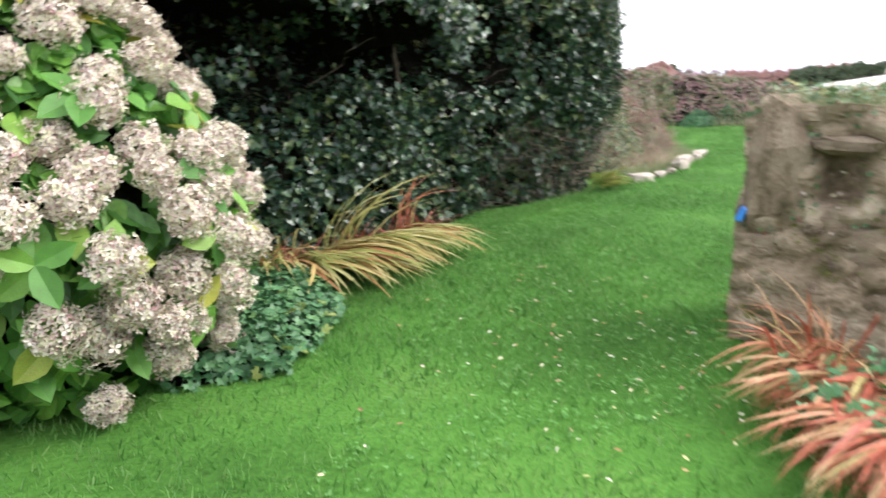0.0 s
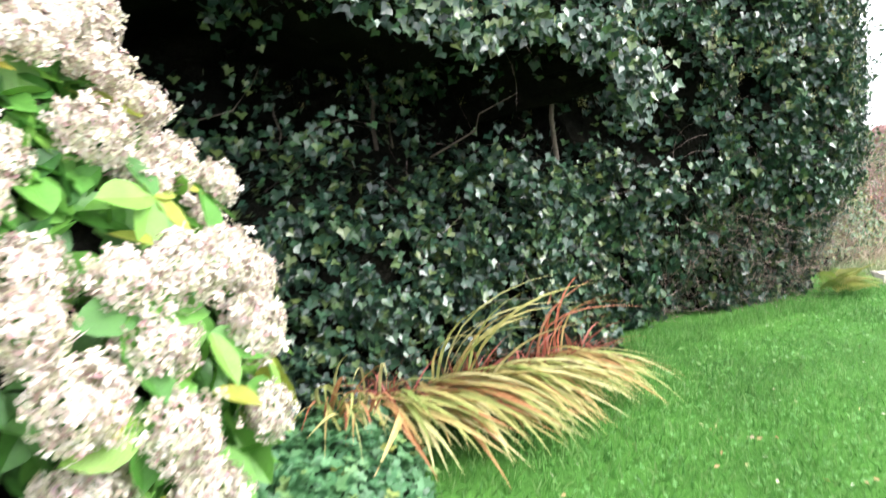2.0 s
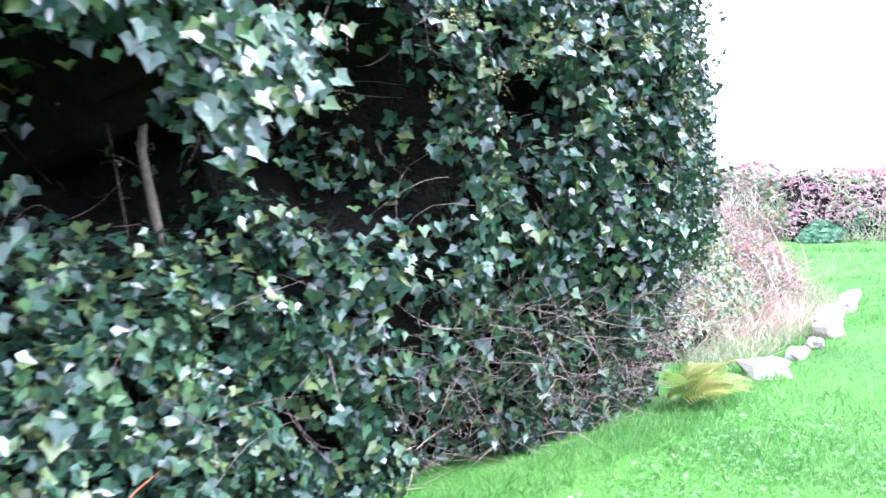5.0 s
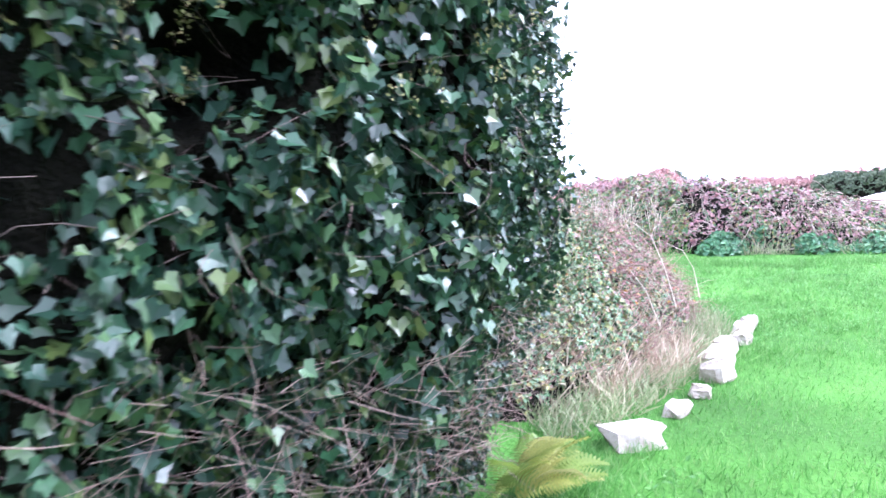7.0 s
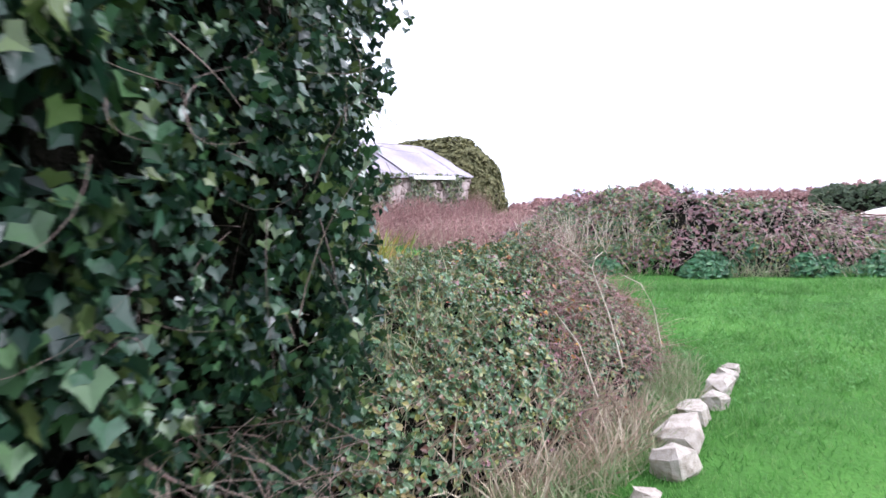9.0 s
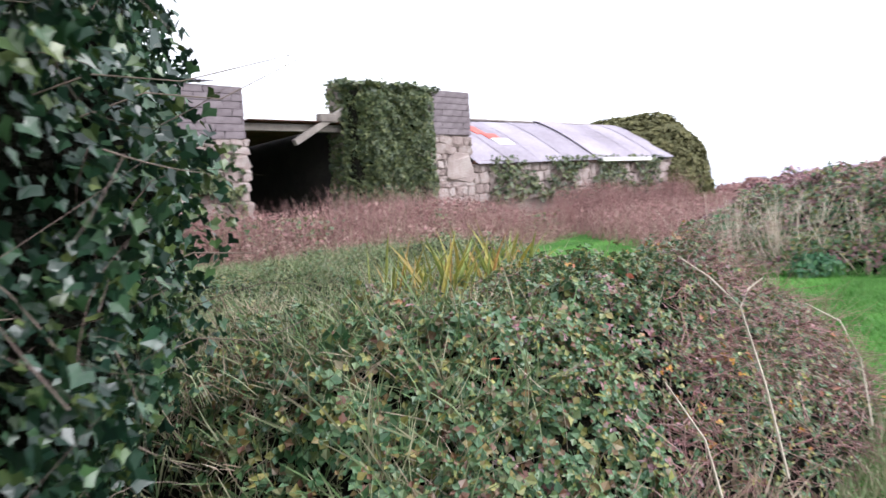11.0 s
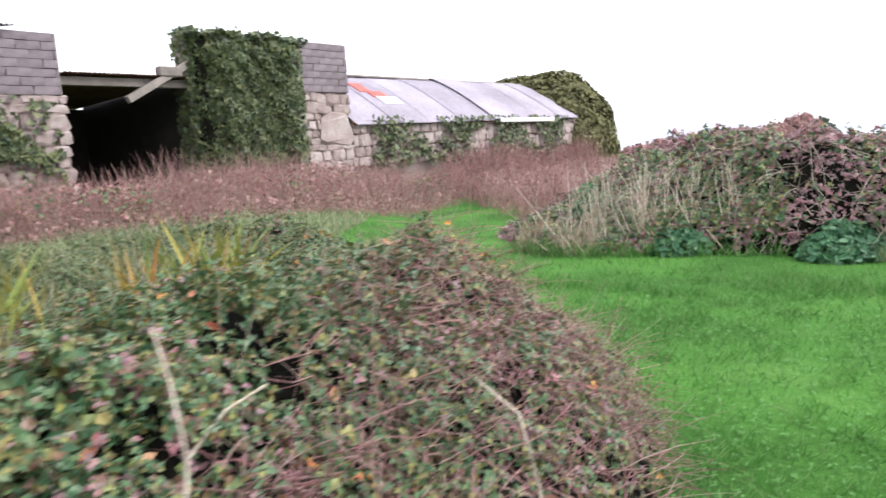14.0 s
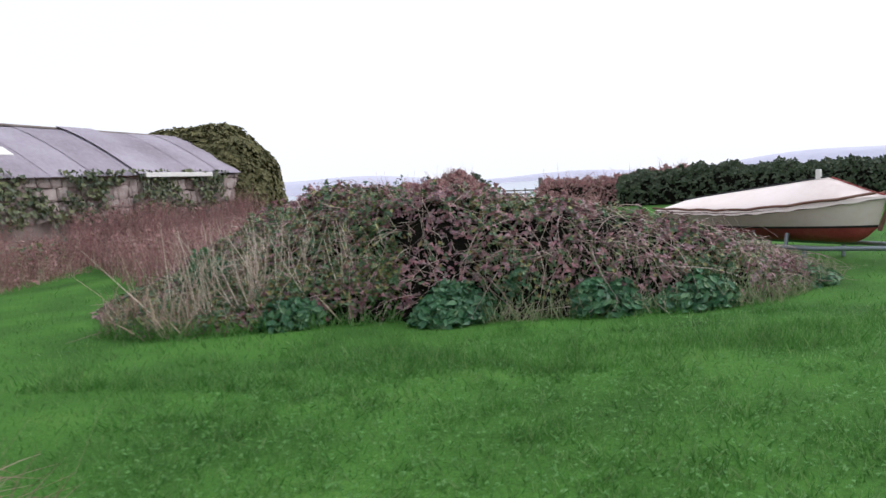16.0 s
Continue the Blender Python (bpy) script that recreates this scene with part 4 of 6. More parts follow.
# ---- hydrangea ----
def build_hydrangea():
    h = thing("hydrangea_bush", "large hydrangea with faded cream-pink flower heads and bright leaves", "hydrangea", Matrix.Translation((-5.58, -2.84, 0)))
    rng = np.random.default_rng(5)
    heads = []
    tv = np.array([(0, 0, 0), (0.5, 0.28, 0.1), (0.85, 0, 0.0), (0.5, -0.28, 0.1)])
    fv, ff = [], []
    for k in range(4):
        a = k * math.pi / 2
        c, s = math.cos(a), math.sin(a)
        fv.append(np.stack([tv[:, 0] * c - tv[:, 1] * s, tv[:, 0] * s + tv[:, 1] * c, tv[:, 2]], 1))
        ff += [(k * 4, k * 4 + 1, k * 4 + 2), (k * 4, k * 4 + 2, k * 4 + 3)]
    FL = (np.vstack(fv), np.array(ff))
    for v in range(5):
        n = 130
        i = np.arange(n) + 0.5
        ph, th = np.arccos(1 - 1.75 * i / n), math.pi * (1 + 5 ** 0.5) * i
        d = np.stack([np.cos(th) * np.sin(ph), np.sin(th) * np.sin(ph), np.cos(ph)], 1)
        r = 1 + 0.13 * rng.normal(0, 1, (n, 1)) + 0.12 * waves(d[:, 0] * 3 + v, d[:, 1] * 3)[:, None]
        d2, r2 = np.vstack([d, d[::2]]), np.vstack([r, r[::2] * 0.8])
        k = len(d2)
        heads.append(leaves("flower_head", *FL, d2 * r2 * [1, 1, 0.82], d2, rng.normal(0, 1, (k, 3)), np.r_[rng.uniform(0.2, 0.31, n), np.full(k - n, 0.32)], M_petal, 0.5, 0.5))
    leaf = [mesh_of("leaf", BIG[0] * np.array([1, 1, f]), BIG[1], M_hleaf) for f in (0.7, 1.2)]
    # dome of growth seen from the lawn
    R = np.array([1.08, 1.0, 0.98])
    c0 = np.array([0, 0, 1.05])

    def surface(az, z):
        w = 1 - 0.6 * (z - 1.0) if z > 1.0 else math.sqrt(1 - ((z - 1.0) / 1.3) ** 2)
        return np.array([R[0] * w * math.cos(az), R[1] * w * math.sin(az), z])

    spots = []
    tries = 0
    while len(spots) < 135 and tries < 12000:
        tries += 1
        az, z = rng.uniform(-2.6, 1.3), rng.uniform(0.12, 2.1)
        p = surface(az, z)
        if all(np.linalg.norm(p - q) > 0.155 for q in spots):
            spots.append(p)
    for i, p in enumerate(spots):
        low = p[2] < 0.75
        if rng.random() < (0.58 if low else 0.12):
            continue
        s = rng.uniform(0.085, 0.122)
        out = Vector((p - c0 * [1, 1, 0.7])).normalized()
        q = Vector((0, 0, 1)).rotation_difference((out + Vector((0, 0, 0.35))).normalized())
        m = Matrix.Translation(p + np.array(out) * rng.uniform(-0.06, 0.10)) @ q.to_matrix().to_4x4() @ Matrix.Rotation(rng.uniform(0, 6), 4, "Z") @ Matrix.Scale(s, 4)
        put("flower_head", heads[i % 5], h, m=m)
    fresh = heads[0].copy()
    fresh.materials.clear()
    fresh.materials.append(M_freshpetal)
    put("flower_head", fresh, h, "fresh white flower head", Matrix.Translation((0.066, -0.88, 1.546)) @ Euler((1.0, 0, 0.3)).to_matrix().to_4x4() @ Matrix.Scale(0.088, 4))
    for i in range(215):
        az, z = rng.uniform(-2.7, 1.4), rng.uniform(0.08, 2.1)
        if z > 0.8 and rng.random() < 0.3:
            z = rng.uniform(0.1, 0.8)
        p = surface(az, z) * np.array([0.94, 0.94, 1])
        out = Vector(p - c0).normalized()
        zz = (out * 0.6 + Vector((0, 0, 0.8)) + Vector(rng.normal(0, 0.35, 3))).normalized()
        yy = (out + Vector((0, 0, -0.5)) + Vector(rng.normal(0, 0.4, 3)))
        yy = (yy - zz * yy.dot(zz)).normalized()
        m = Matrix.Translation(p + np.array(out) * rng.uniform(-0.12, 0.08)) @ Matrix((yy.cross(zz), yy, zz)).transposed().to_4x4() @ Matrix.Scale(rng.uniform(0.13, 0.21), 4)
        put("leaf", leaf[i % 2], h, m=m)
    # whorls of fresh leaves at the shoot tips
    for i in range(16):
        az, z = rng.uniform(-2.3, 0.6), rng.uniform(0.3, 1.5)
        p = surface(az, z) * np.array([1.04, 1.04, 1])
        out = (Vector(p - c0).normalized() + Vector((0, 0, 0.5))).normalized()
        q = Vector((0, 0, 1)).rotation_difference(out).to_matrix().to_4x4()
        for j in range(5):
            m = Matrix.Translation(p) @ q @ Matrix.Rotation(j * 1.257 + rng.normal(0, 0.2), 4, "Z") @ Matrix.Rotation(rng.uniform(-0.5, 0.2), 4, "X") @ Matrix.Scale(rng.uniform(0.13, 0.18), 4) @ Matrix.Translation((0, 0.55, 0))
            put("leaf", leaf[j % 2], h, m=m)
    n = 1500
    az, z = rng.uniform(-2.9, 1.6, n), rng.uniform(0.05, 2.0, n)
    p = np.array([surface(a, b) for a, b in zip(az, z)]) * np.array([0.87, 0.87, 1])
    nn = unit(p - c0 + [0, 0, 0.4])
    put("inner_leaves", leaves("inner_leaves", *BIG, p, nn, np.array([[0, 0, -1.0]]), rng.uniform(0.11, 0.17, n), M_hleaf2, 0.8, 0.5), h, "inner green leaves, coloured darker for the shade between the flower heads", kind="stuff")
    # core ball whose near-black colour stands for shade inside the bush
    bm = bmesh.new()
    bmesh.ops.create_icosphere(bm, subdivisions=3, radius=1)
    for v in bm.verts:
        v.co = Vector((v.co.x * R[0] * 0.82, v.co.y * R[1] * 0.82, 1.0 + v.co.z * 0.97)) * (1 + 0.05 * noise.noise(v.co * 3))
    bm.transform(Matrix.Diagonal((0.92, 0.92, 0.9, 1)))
    part("bush_shade_core", bm, M_core, h, "near-black core for the shade inside the bush")
    for k in range(10):
        az = -2.4 + 0.36 * k
        tube("stem", [(0.2 * math.cos(az), 0.2 * math.sin(az), 0), (0.5 * math.cos(az), 0.5 * math.sin(az), 0.3), (0.9 * math.cos(az), 0.9 * math.sin(az), 0.7)], (0.012, 0.01, 0.006), M_bark, h, sides=5)


build_hydrangea()


# ---- cranesbill ground cover ----
def build_cranesbill():
    g = Heap([(-5.0, -3.25), (-4.4, -3.2), (-4.1, -2.65), (-3.95, -2.2), (-4.1, -1.5), (-4.7, -1.6), (-5.1, -2.4)], 0.24, 0.25, 2.0, 0.2)
    c = thing("cranesbill_patch", "low carpet of blue-green cranesbill leaves at the lawn edge", "ground cover")
    g.core(c, sink=0.07)
    p, nn = g.scatter(2600, None, (-0.04, 0.03))
    put("cranesbill_leaves", leaves("cranesbill_leaves", *PALM, p, nn, RNG.normal(0, 1, p.shape), RNG.uniform(0.045, 0.08, len(p)), M_ger2, 0.3, 0.35), c, kind="stuff")
    data = mesh_of("leaf", PALM[0], PALM[1], M_ger)
    p, nn = g.scatter(240, None, (0.02, 0.06))
    for i in range(len(p)):
        m = Matrix.Translation(p[i]) @ Euler((RNG.normal(0, 0.35), RNG.normal(0, 0.35), RNG.uniform(0, 6))).to_matrix().to_4x4() @ Matrix.Scale(RNG.uniform(0.06, 0.09), 4)
        put("leaf", data, c, m=m)


def build_wall_weeds():
    t = thing("weed_tuft", "round-leaved green weeds among the collapsed montbretia", "weeds")
    c = np.array([(-2.4, -5.0), (-2.2, -4.9), (-2.4, -4.6), (-2.0, -4.55)])
    p = (np.column_stack([c, np.full(len(c), 0.2)])[:, None] + RNG.normal(0, 1, (len(c), 26, 3)) * [0.09, 0.09, 0.05]).reshape(-1, 3)
    p[:, 2] = np.maximum(p[:, 2], 0.03)
    put("weed_leaves", leaves("weed_leaves", *PALM, p, np.tile([[-0.3, -0.3, 1.0]], (len(p), 1)), RNG.normal(0, 1, p.shape), RNG.uniform(0.04, 0.09, len(p)), M_ger2, 0.3, 0.4), t, kind="stuff")
    b = np.column_stack([p[::3, :2], np.zeros(len(p[::3]))])
    put("weed_stem_bunch", stalks("weed_stem_bunch", b, p[::3], np.full(len(b), 0.002), M_ger2, 0.1), t, kind="stuff")


build_cranesbill()
build_wall_weeds()


# ---- stones ----
def stone_data(name, material, seed, bevel=0.22, rough=0.10):
    """A unit stone with worn corners."""
    bm = bmesh.new()
    bmesh.ops.create_cube(bm, size=1)
    bmesh.ops.bevel(bm, geom=bm.edges[:], offset=bevel, segments=1, affect="EDGES")
    rng = np.random.default_rng(seed)
    for v in bm.verts:
        v.co += Vector(rng.normal(0, rough * 0.5, 3))
    me = bpy.data.meshes.new(name)
    bm.to_mesh(me)
    bm.free()
    me.materials.append(material)
    return me


def build_edging():
    data = [stone_data("edging_stone", M_white, 20 + k, 0.21, 0.13) for k in range(6)]
    spots = [(0.78, 1.86, 0.44, 0.30, 0.24, 15), (1.0, 2.0, 0.16, 0.12, 0.1, 50), (1.3, 2.22, 0.26, 0.18, 0.14, 30), (1.66, 2.5, 0.24, 0.18, 0.14, 60), (2.02, 2.8, 0.32, 0.24, 0.26, 20),
             (2.3, 3.15, 0.46, 0.3, 0.26, 45), (2.62, 3.5, 0.34, 0.22, 0.22, 60), (2.95, 3.72, 0.26, 0.2, 0.16, 20), (3.18, 3.98, 0.34, 0.22, 0.2, 35), (3.42, 4.22, 0.2, 0.16, 0.16, 15), (3.62, 4.42, 0.26, 0.16, 0.14, 40)]
    for i, (x, y, a, b, c, r) in enumerate(spots):
        m = Matrix.Translation((x, y, c * 0.22)) @ Euler((0.1 * math.sin(i), 0.12 * math.cos(2 * i), radians(r))).to_matrix().to_4x4() @ Matrix.Diagonal((a * 0.76, b * 0.8, c * 0.66, 1))
        tagged(put("edging_stone", data[i % 6], m=m), "pale rough stone edging the lawn by the brambles", "stone", "stones edging the lawn")


build_edging()


def build_garden_wall():
    """An earth-filled stone bank whose end stands beside the path."""
    A, along, back = Vector((-1.95, -3.52, 0)), Vector((0.62, -0.785, 0)), Vector((0.785, 0.62, 0))
    base = Matrix((along, back, Vector((0, 0, 1)))).transposed().to_4x4()
    base.translation = A
    w = thing("garden_wall", "old mossy stone and earth wall overgrown with ivy", "wall", base)
    L, T, H = 3.4, 0.75, 1.28
    V, F = [], []
    nx, nz = 200, 40
    for j in range(nz + 1):
        z = H * j / nz
        for i in range(nx + 1):
            s = i / nx
            if s < 0.42:
                x, y = L * s / 0.42, 0.0
            elif s < 0.5:
                x, y = L, T * (s - 0.42) / 0.08
            elif s < 0.92:
                x, y = L * (1 - (s - 0.5) / 0.42), T
            else:
                x, y = 0.0, T * (1 - (s - 0.92) / 0.08)
            q = Vector((x * 2.2, y * 2.2, z * 2.6))
            cell = noise.voronoi(Vector((x * 4.2, y * 4.2, z * 6.0)))[0]
            bulge = 0.07 * noise.noise(q) + 0.03 * noise.noise(q * 3) - 0.17 * min(0.45, cell[1] - cell[0])
            if y < 0.01 and 0.40 < x < 0.57 and 0.78 < z < 1.05:
                bulge += 0.22
            taper = 0.10 * (z / H)
            y2 = y + (taper if y < T / 2 else -taper) + bulge
            V.append((x + 0.05 * noise.noise(q + Vector((5, 1, 2))), y2, z + (0.05 * noise.noise(q * 1.3) if j == nz else 0)))
    for j in range(nz):
        for i in range(nx):
            a = j * (nx + 1) + i
            F.append((a, a + 1, a + nx + 2, a + nx + 1))
    put("bank", mesh_of("bank", V, F, M_wallearth, True), w, "mossy earth and rubble face")
    top = box_bm(0.05, 0.06, H - 0.09, L - 0.05, T - 0.06, H + 0.02, 0.03)
    part("bank_top", top, M_wallearth, w)
    data = [stone_data("stone", M_mossstone, 60 + k, 0.24, 0.11) for k in range(6)]
    rng = np.random.default_rng(3)
    # quoins at the end
    z = 0.02
    i = 0
    while z < 1.2:
        h = rng.uniform(0.16, 0.30)
        wd = rng.uniform(0.22, 0.36)
        put("stone", data[i % 6], w, m=Matrix.Translation((wd / 2 + 0.01, 0.15 + 0.08 * z, z + h / 2)) @ Euler((0, rng.normal(0, 0.05), 0)).to_matrix().to_4x4() @ Matrix.Diagonal((wd, 0.34, h * 0.96, 1)))
        z += h
        i += 1
    put("stone", data[1], w, "upright end slab", m=Matrix.Translation((0.17, 0.12, 0.9)) @ Euler((0.05, 0.03, 0)).to_matrix().to_4x4() @ Matrix.Diagonal((0.3, 0.3, 0.78, 1)))
    put("stone", data[3], w, m=Matrix.Translation((0.5, 0.1, 1.1)) @ Matrix.Diagonal((0.34, 0.3, 0.09, 1)))
    for i in range(85):
        x, z = rng.uniform(0.35, 2.6), rng.uniform(0.08, 1.15)
        s = rng.uniform(0.05, 0.2)
        if 0.3 < x < 0.67 and 0.7 < z < 1.12:
            continue
        put("stone", data[i % 6], w, m=Matrix.Translation((x, 0.08 * z + 0.05, z)) @ Euler(rng.normal(0, 0.25, 3)).to_matrix().to_4x4() @ Matrix.Diagonal((s * 1.4, 0.2, s, 1)))
    n = 5200
    x, z = rng.uniform(0.02, 3.2, n), rng.uniform(0.1, 1.32, n)
    k = (waves(x * 1.6, z * 2, 1.3, 1.0) > 0.28 - 0.8 * (z - 0.75)) & ~((x > 0.38) & (x < 0.59) & (z > 0.76) & (z < 1.07))
    p = np.stack([x, 0.08 * z - 0.01 + rng.normal(0, 0.03, n), z], 1)[k]
    put("ivy_leaves", leaves("ivy_leaves", *IVY, p, np.tile([[0, -1.0, 0.3]], (len(p), 1)), np.array([[0, 0, -1.0]]), rng.uniform(0.02, 0.045, len(p)), M_bramble, 0.6, 0.5), w, "small ivy and weeds on the wall", kind="stuff")
    # cushions of moss and flakes of fallen petal caught on the face
    c = np.stack([rng.uniform(0.1, 2.6, 34), np.full(34, -0.01), rng.uniform(0.12, 1.2, 34)], 1)
    p = (c[:, None] + rng.normal(0, 1, (34, 90, 3)) * [0.07, 0.02, 0.05]).reshape(-1, 3)
    p[:, 1] += 0.08 * p[:, 2]
    put("moss_cushions", leaves("moss_cushions", *OVAL, p, np.tile([[0, -1.0, 0.5]], (len(p), 1)), rng.normal(0, 1, p.shape), rng.uniform(0.012, 0.026, len(p)), M_wallmoss, 0.5, 0.6), w, "yellow-green moss cushions", kind="stuff")
    p = np.stack([rng.uniform(0.05, 2.2, 110), rng.uniform(-0.06, -0.02, 110), rng.uniform(0.1, 1.15, 110)], 1)
    p[:, 1] += 0.08 * p[:, 2]
    put("petal_flakes", leaves("petal_flakes", *OVAL, p, np.tile([[0, -1.0, 0.6]], (110, 1)), rng.normal(0, 1, p.shape), rng.uniform(0.012, 0.03, 110), M_petal, 0.5, 0.5), w, "pale flakes caught on the wall", kind="stuff")
    q = np.stack([rng.uniform(0.1, 3.3, 2200), rng.uniform(0.05, 0.7, 2200)], 1)
    zt = np.full(len(q), H)
    blades("wall_top_grass", q, zt, rng.uniform(0.05, 0.16, len(q)), M_rough, w, "rough grass along the wall top", 0.8, 0.6)
    p = np.column_stack([q[:700], np.full(700, H + 0.03) + rng.uniform(0, 0.1, 700)])
    put("ivy_leaves", leaves("ivy_leaves", *IVY, p, np.tile([[0, -0.3, 1.0]], (700, 1)), rng.normal(0, 1, (700, 3)), rng.uniform(0.03, 0.06, 700), M_bramble, 0.6, 0.5), w, kind="stuff")
    bm = box_bm(-0.018, -0.05, 0, 0.018, 0.0, 0.085, 0.008)
    m = base @ Matrix.Translation((0.02, 0.0, 0.68)) @ Euler((0, 0.4, 0)).to_matrix().to_4x4()
    tagged(part("plastic_tag", bm, M_blue, None, m=m), "small bright blue plastic tag wedged in the wall", "tag")


build_garden_wall()


# ---- bramble bank with dry stalks and nettles across the lawn ----
BANK = Heap([(4.25, 12.3), (4.6, 11.75), (5.3, 11.25), (7.0, 10.5), (7.85, 9.7), (9.4, 8.85), (10.3, 8.45), (11.5, 8.55), (12.3, 9.0), (12.7, 10.0), (12.3, 12.5), (10.5, 15.0), (7.5, 17.0), (5.0, 16.0), (4.2, 14.0)], 1.2, 0.95, 3.0, 0.2, 0.6, lambda x, y: 1 - 0.55 * smooth(8.8, 11.2, x) - 0.8 * (1 - smooth(5.0, 7.4, x)))


def build_bank():
    b = thing("bramble_bank", "long bank of purple-brown brambles and dry stalks beyond the lawn", "bramble")
    BANK.core(b, step=0.2)
    right = [(6.6, 10.9), (7.85, 9.7), (9.4, 8.85), (10.3, 8.45), (11.5, 8.55), (12.3, 9.0), (12.7, 10.0), (12.3, 12.5), (10.5, 13.5), (7.5, 13.5)]
    p, nn = BANK.scatter(11000, right)
    k = waves(p[:, 0], p[:, 1], 1.7, 2.0) > 0.0
    put("bramble_leaves", leaves("bramble_leaves", *TRI, p[k], nn[k], RNG.normal(0, 1, p[k].shape), RNG.uniform(0.05, 0.1, k.sum()), M_bramble, 0.3, 0.45), b, "dark bramble leaves", kind="stuff")
    p, nn = BANK.scatter(5500)
    k = waves(p[:, 0], p[:, 1], 0.9, 6.0) > -0.25
    put("bramble_leaves", leaves("bramble_leaves", *TRI, p[k], nn[k], RNG.normal(0, 1, p[k].shape), RNG.uniform(0.06, 0.11, k.sum()), M_bramble, 0.3, 0.45), b, kind="stuff")
    p, nn = BANK.scatter(24000)
    k = waves(p[:, 0], p[:, 1], 2.6, 5.0) > -0.4
    p, nn = p[k], nn[k]
    put("turning_leaves", leaves("turning_leaves", *TRI, p, nn, RNG.normal(0, 1, p.shape), RNG.uniform(0.05, 0.1, len(p)), M_bramble_red, 0.3, 0.45), b, "purple-brown bramble leaves", kind="stuff")
    p, nn = BANK.scatter(2300, right, (-0.1, 0.05))
    p = p[waves(p[:, 0], p[:, 1], 1.0, 8.0) > -0.3]
    d = unit(RNG.normal(0, 1, p.shape) * [1, 1, 0.3]) * RNG.uniform(0.3, 0.8, (len(p), 1))
    tip = p + d
    tip[:, 2] = np.clip(tip[:, 2], 0.04, BANK.z(tip[:, 0], tip[:, 1]) + 0.08)
    put("cane_tangle", stalks("cane_tangle", p, tip, RNG.uniform(0.003, 0.006, len(p)), M_twig, 0.22, 4), b, "tangled pinkish bare canes", kind="stuff")
    left = [(4.3, 12.3), (4.6, 11.75), (5.3, 11.25), (7.2, 10.5), (7.6, 12.0), (7.0, 15.0), (4.6, 14.5)]
    stand(BANK, 60, left, 0.2, 0.45, 0.011, M_straw, "stalk_thicket", b, 0.3, "tall bleached dead stalks")
    stand(BANK, 90, left, 0.15, 0.4, 0.005, M_weed, "stalk_thicket", b, 0.5)
    p, nn = BANK.scatter(7000, left, (-0.06, 0.1))
    put("bramble_leaves", leaves("bramble_leaves", *TRI, p, nn, RNG.normal(0, 1, p.shape), RNG.uniform(0.06, 0.11, len(p)), M_bramble, 0.3, 0.45), b, kind="stuff")
    p, nn = BANK.scatter(5200, left)
    k = waves(p[:, 0], p[:, 1], 1.3, 3.0) > -0.1
    put("turning_leaves", leaves("turning_leaves", *TRI, p[k], nn[k], RNG.normal(0, 1, p[k].shape), RNG.uniform(0.05, 0.1, k.sum()), M_bramble_red, 0.3, 0.45), b, kind="stuff")
    p, nn = BANK.scatter(700, left, (-0.05, 0.05))
    d = unit(RNG.normal(0, 1, p.shape) * [1, 1, 0.25]) * RNG.uniform(0.2, 0.6, (len(p), 1))
    put("cane_tangle", stalks("cane_tangle", p, p + d, RNG.uniform(0.003, 0.006, len(p)), M_twig, 0.22, 4), b, kind="stuff")
    stand(BANK, 600, right, 0.08, 0.24, 0.004, M_weed, "stalk_thicket", b, 0.4)
    # bunches of tall pale stalks along the near end, each spreading from one foot
    feet = np.array([(4.9, 12.0), (5.2, 11.7), (5.35, 12.1), (5.75, 11.5), (6.0, 11.9), (6.3, 11.3), (6.55, 11.7), (6.8, 11.0), (7.1, 11.4), (7.5, 10.9), (5.5, 12.7), (6.2, 12.5)])
    k = RNG.integers(0, len(feet), 230)
    lo = np.column_stack([feet[k] + RNG.normal(0, 0.08, (230, 2)), np.full(230, 0.02)])
    hi = lo + np.column_stack([RNG.normal(0, 0.26, (230, 2)), np.ones(230)]) * RNG.uniform(0.4, 1.25, (230, 1))
    put("stalk_thicket", stalks("stalk_thicket", lo, hi, RNG.uniform(0.004, 0.011, 230), M_palestalk, 0.06, 4), b, "tall bleached dead stalks", kind="stuff")
    j = RNG.integers(0, 230, 420)
    f = RNG.uniform(0.45, 0.95, (420, 1))
    lo2 = lo[j] + (hi - lo)[j] * f
    put("stalk_thicket", stalks("stalk_thicket", lo2, lo2 + RNG.normal(0, 0.1, (420, 3)) + [0, 0, 0.13], RNG.uniform(0.002, 0.005, 420), M_palestalk, 0.1), b, kind="stuff")
    # long arching bare canes hanging over the face
    face = [(6.9, 10.9), (7.9, 10.0), (9.4, 9.15), (10.3, 8.8), (11.5, 8.9), (12.0, 9.4), (10.5, 10.6), (8.2, 11.4)]
    p, nn = BANK.scatter(260, face, (-0.06, 0.05))
    d = np.column_stack([RNG.normal(0.1, 0.5, (260, 1)), RNG.normal(-0.35, 0.35, (260, 1)), RNG.normal(-0.15, 0.25, (260, 1))])
    tip = p + d * RNG.uniform(0.4, 1.0, (260, 1))
    tip[:, 2] = np.clip(tip[:, 2], 0.04, BANK.z(tip[:, 0], tip[:, 1]) + 0.06)
    put("pale_cane_tangle", stalks("pale_cane_tangle", p, tip, RNG.uniform(0.003, 0.006, 260), M_palestalk, 0.2, 5), b, "pale arching bare canes", kind="stuff")
    q = within([(4.1, 12.2), (4.5, 11.5), (5.3, 11.0), (7.0, 10.3), (7.3, 10.9), (5.0, 12.6)], 2600)
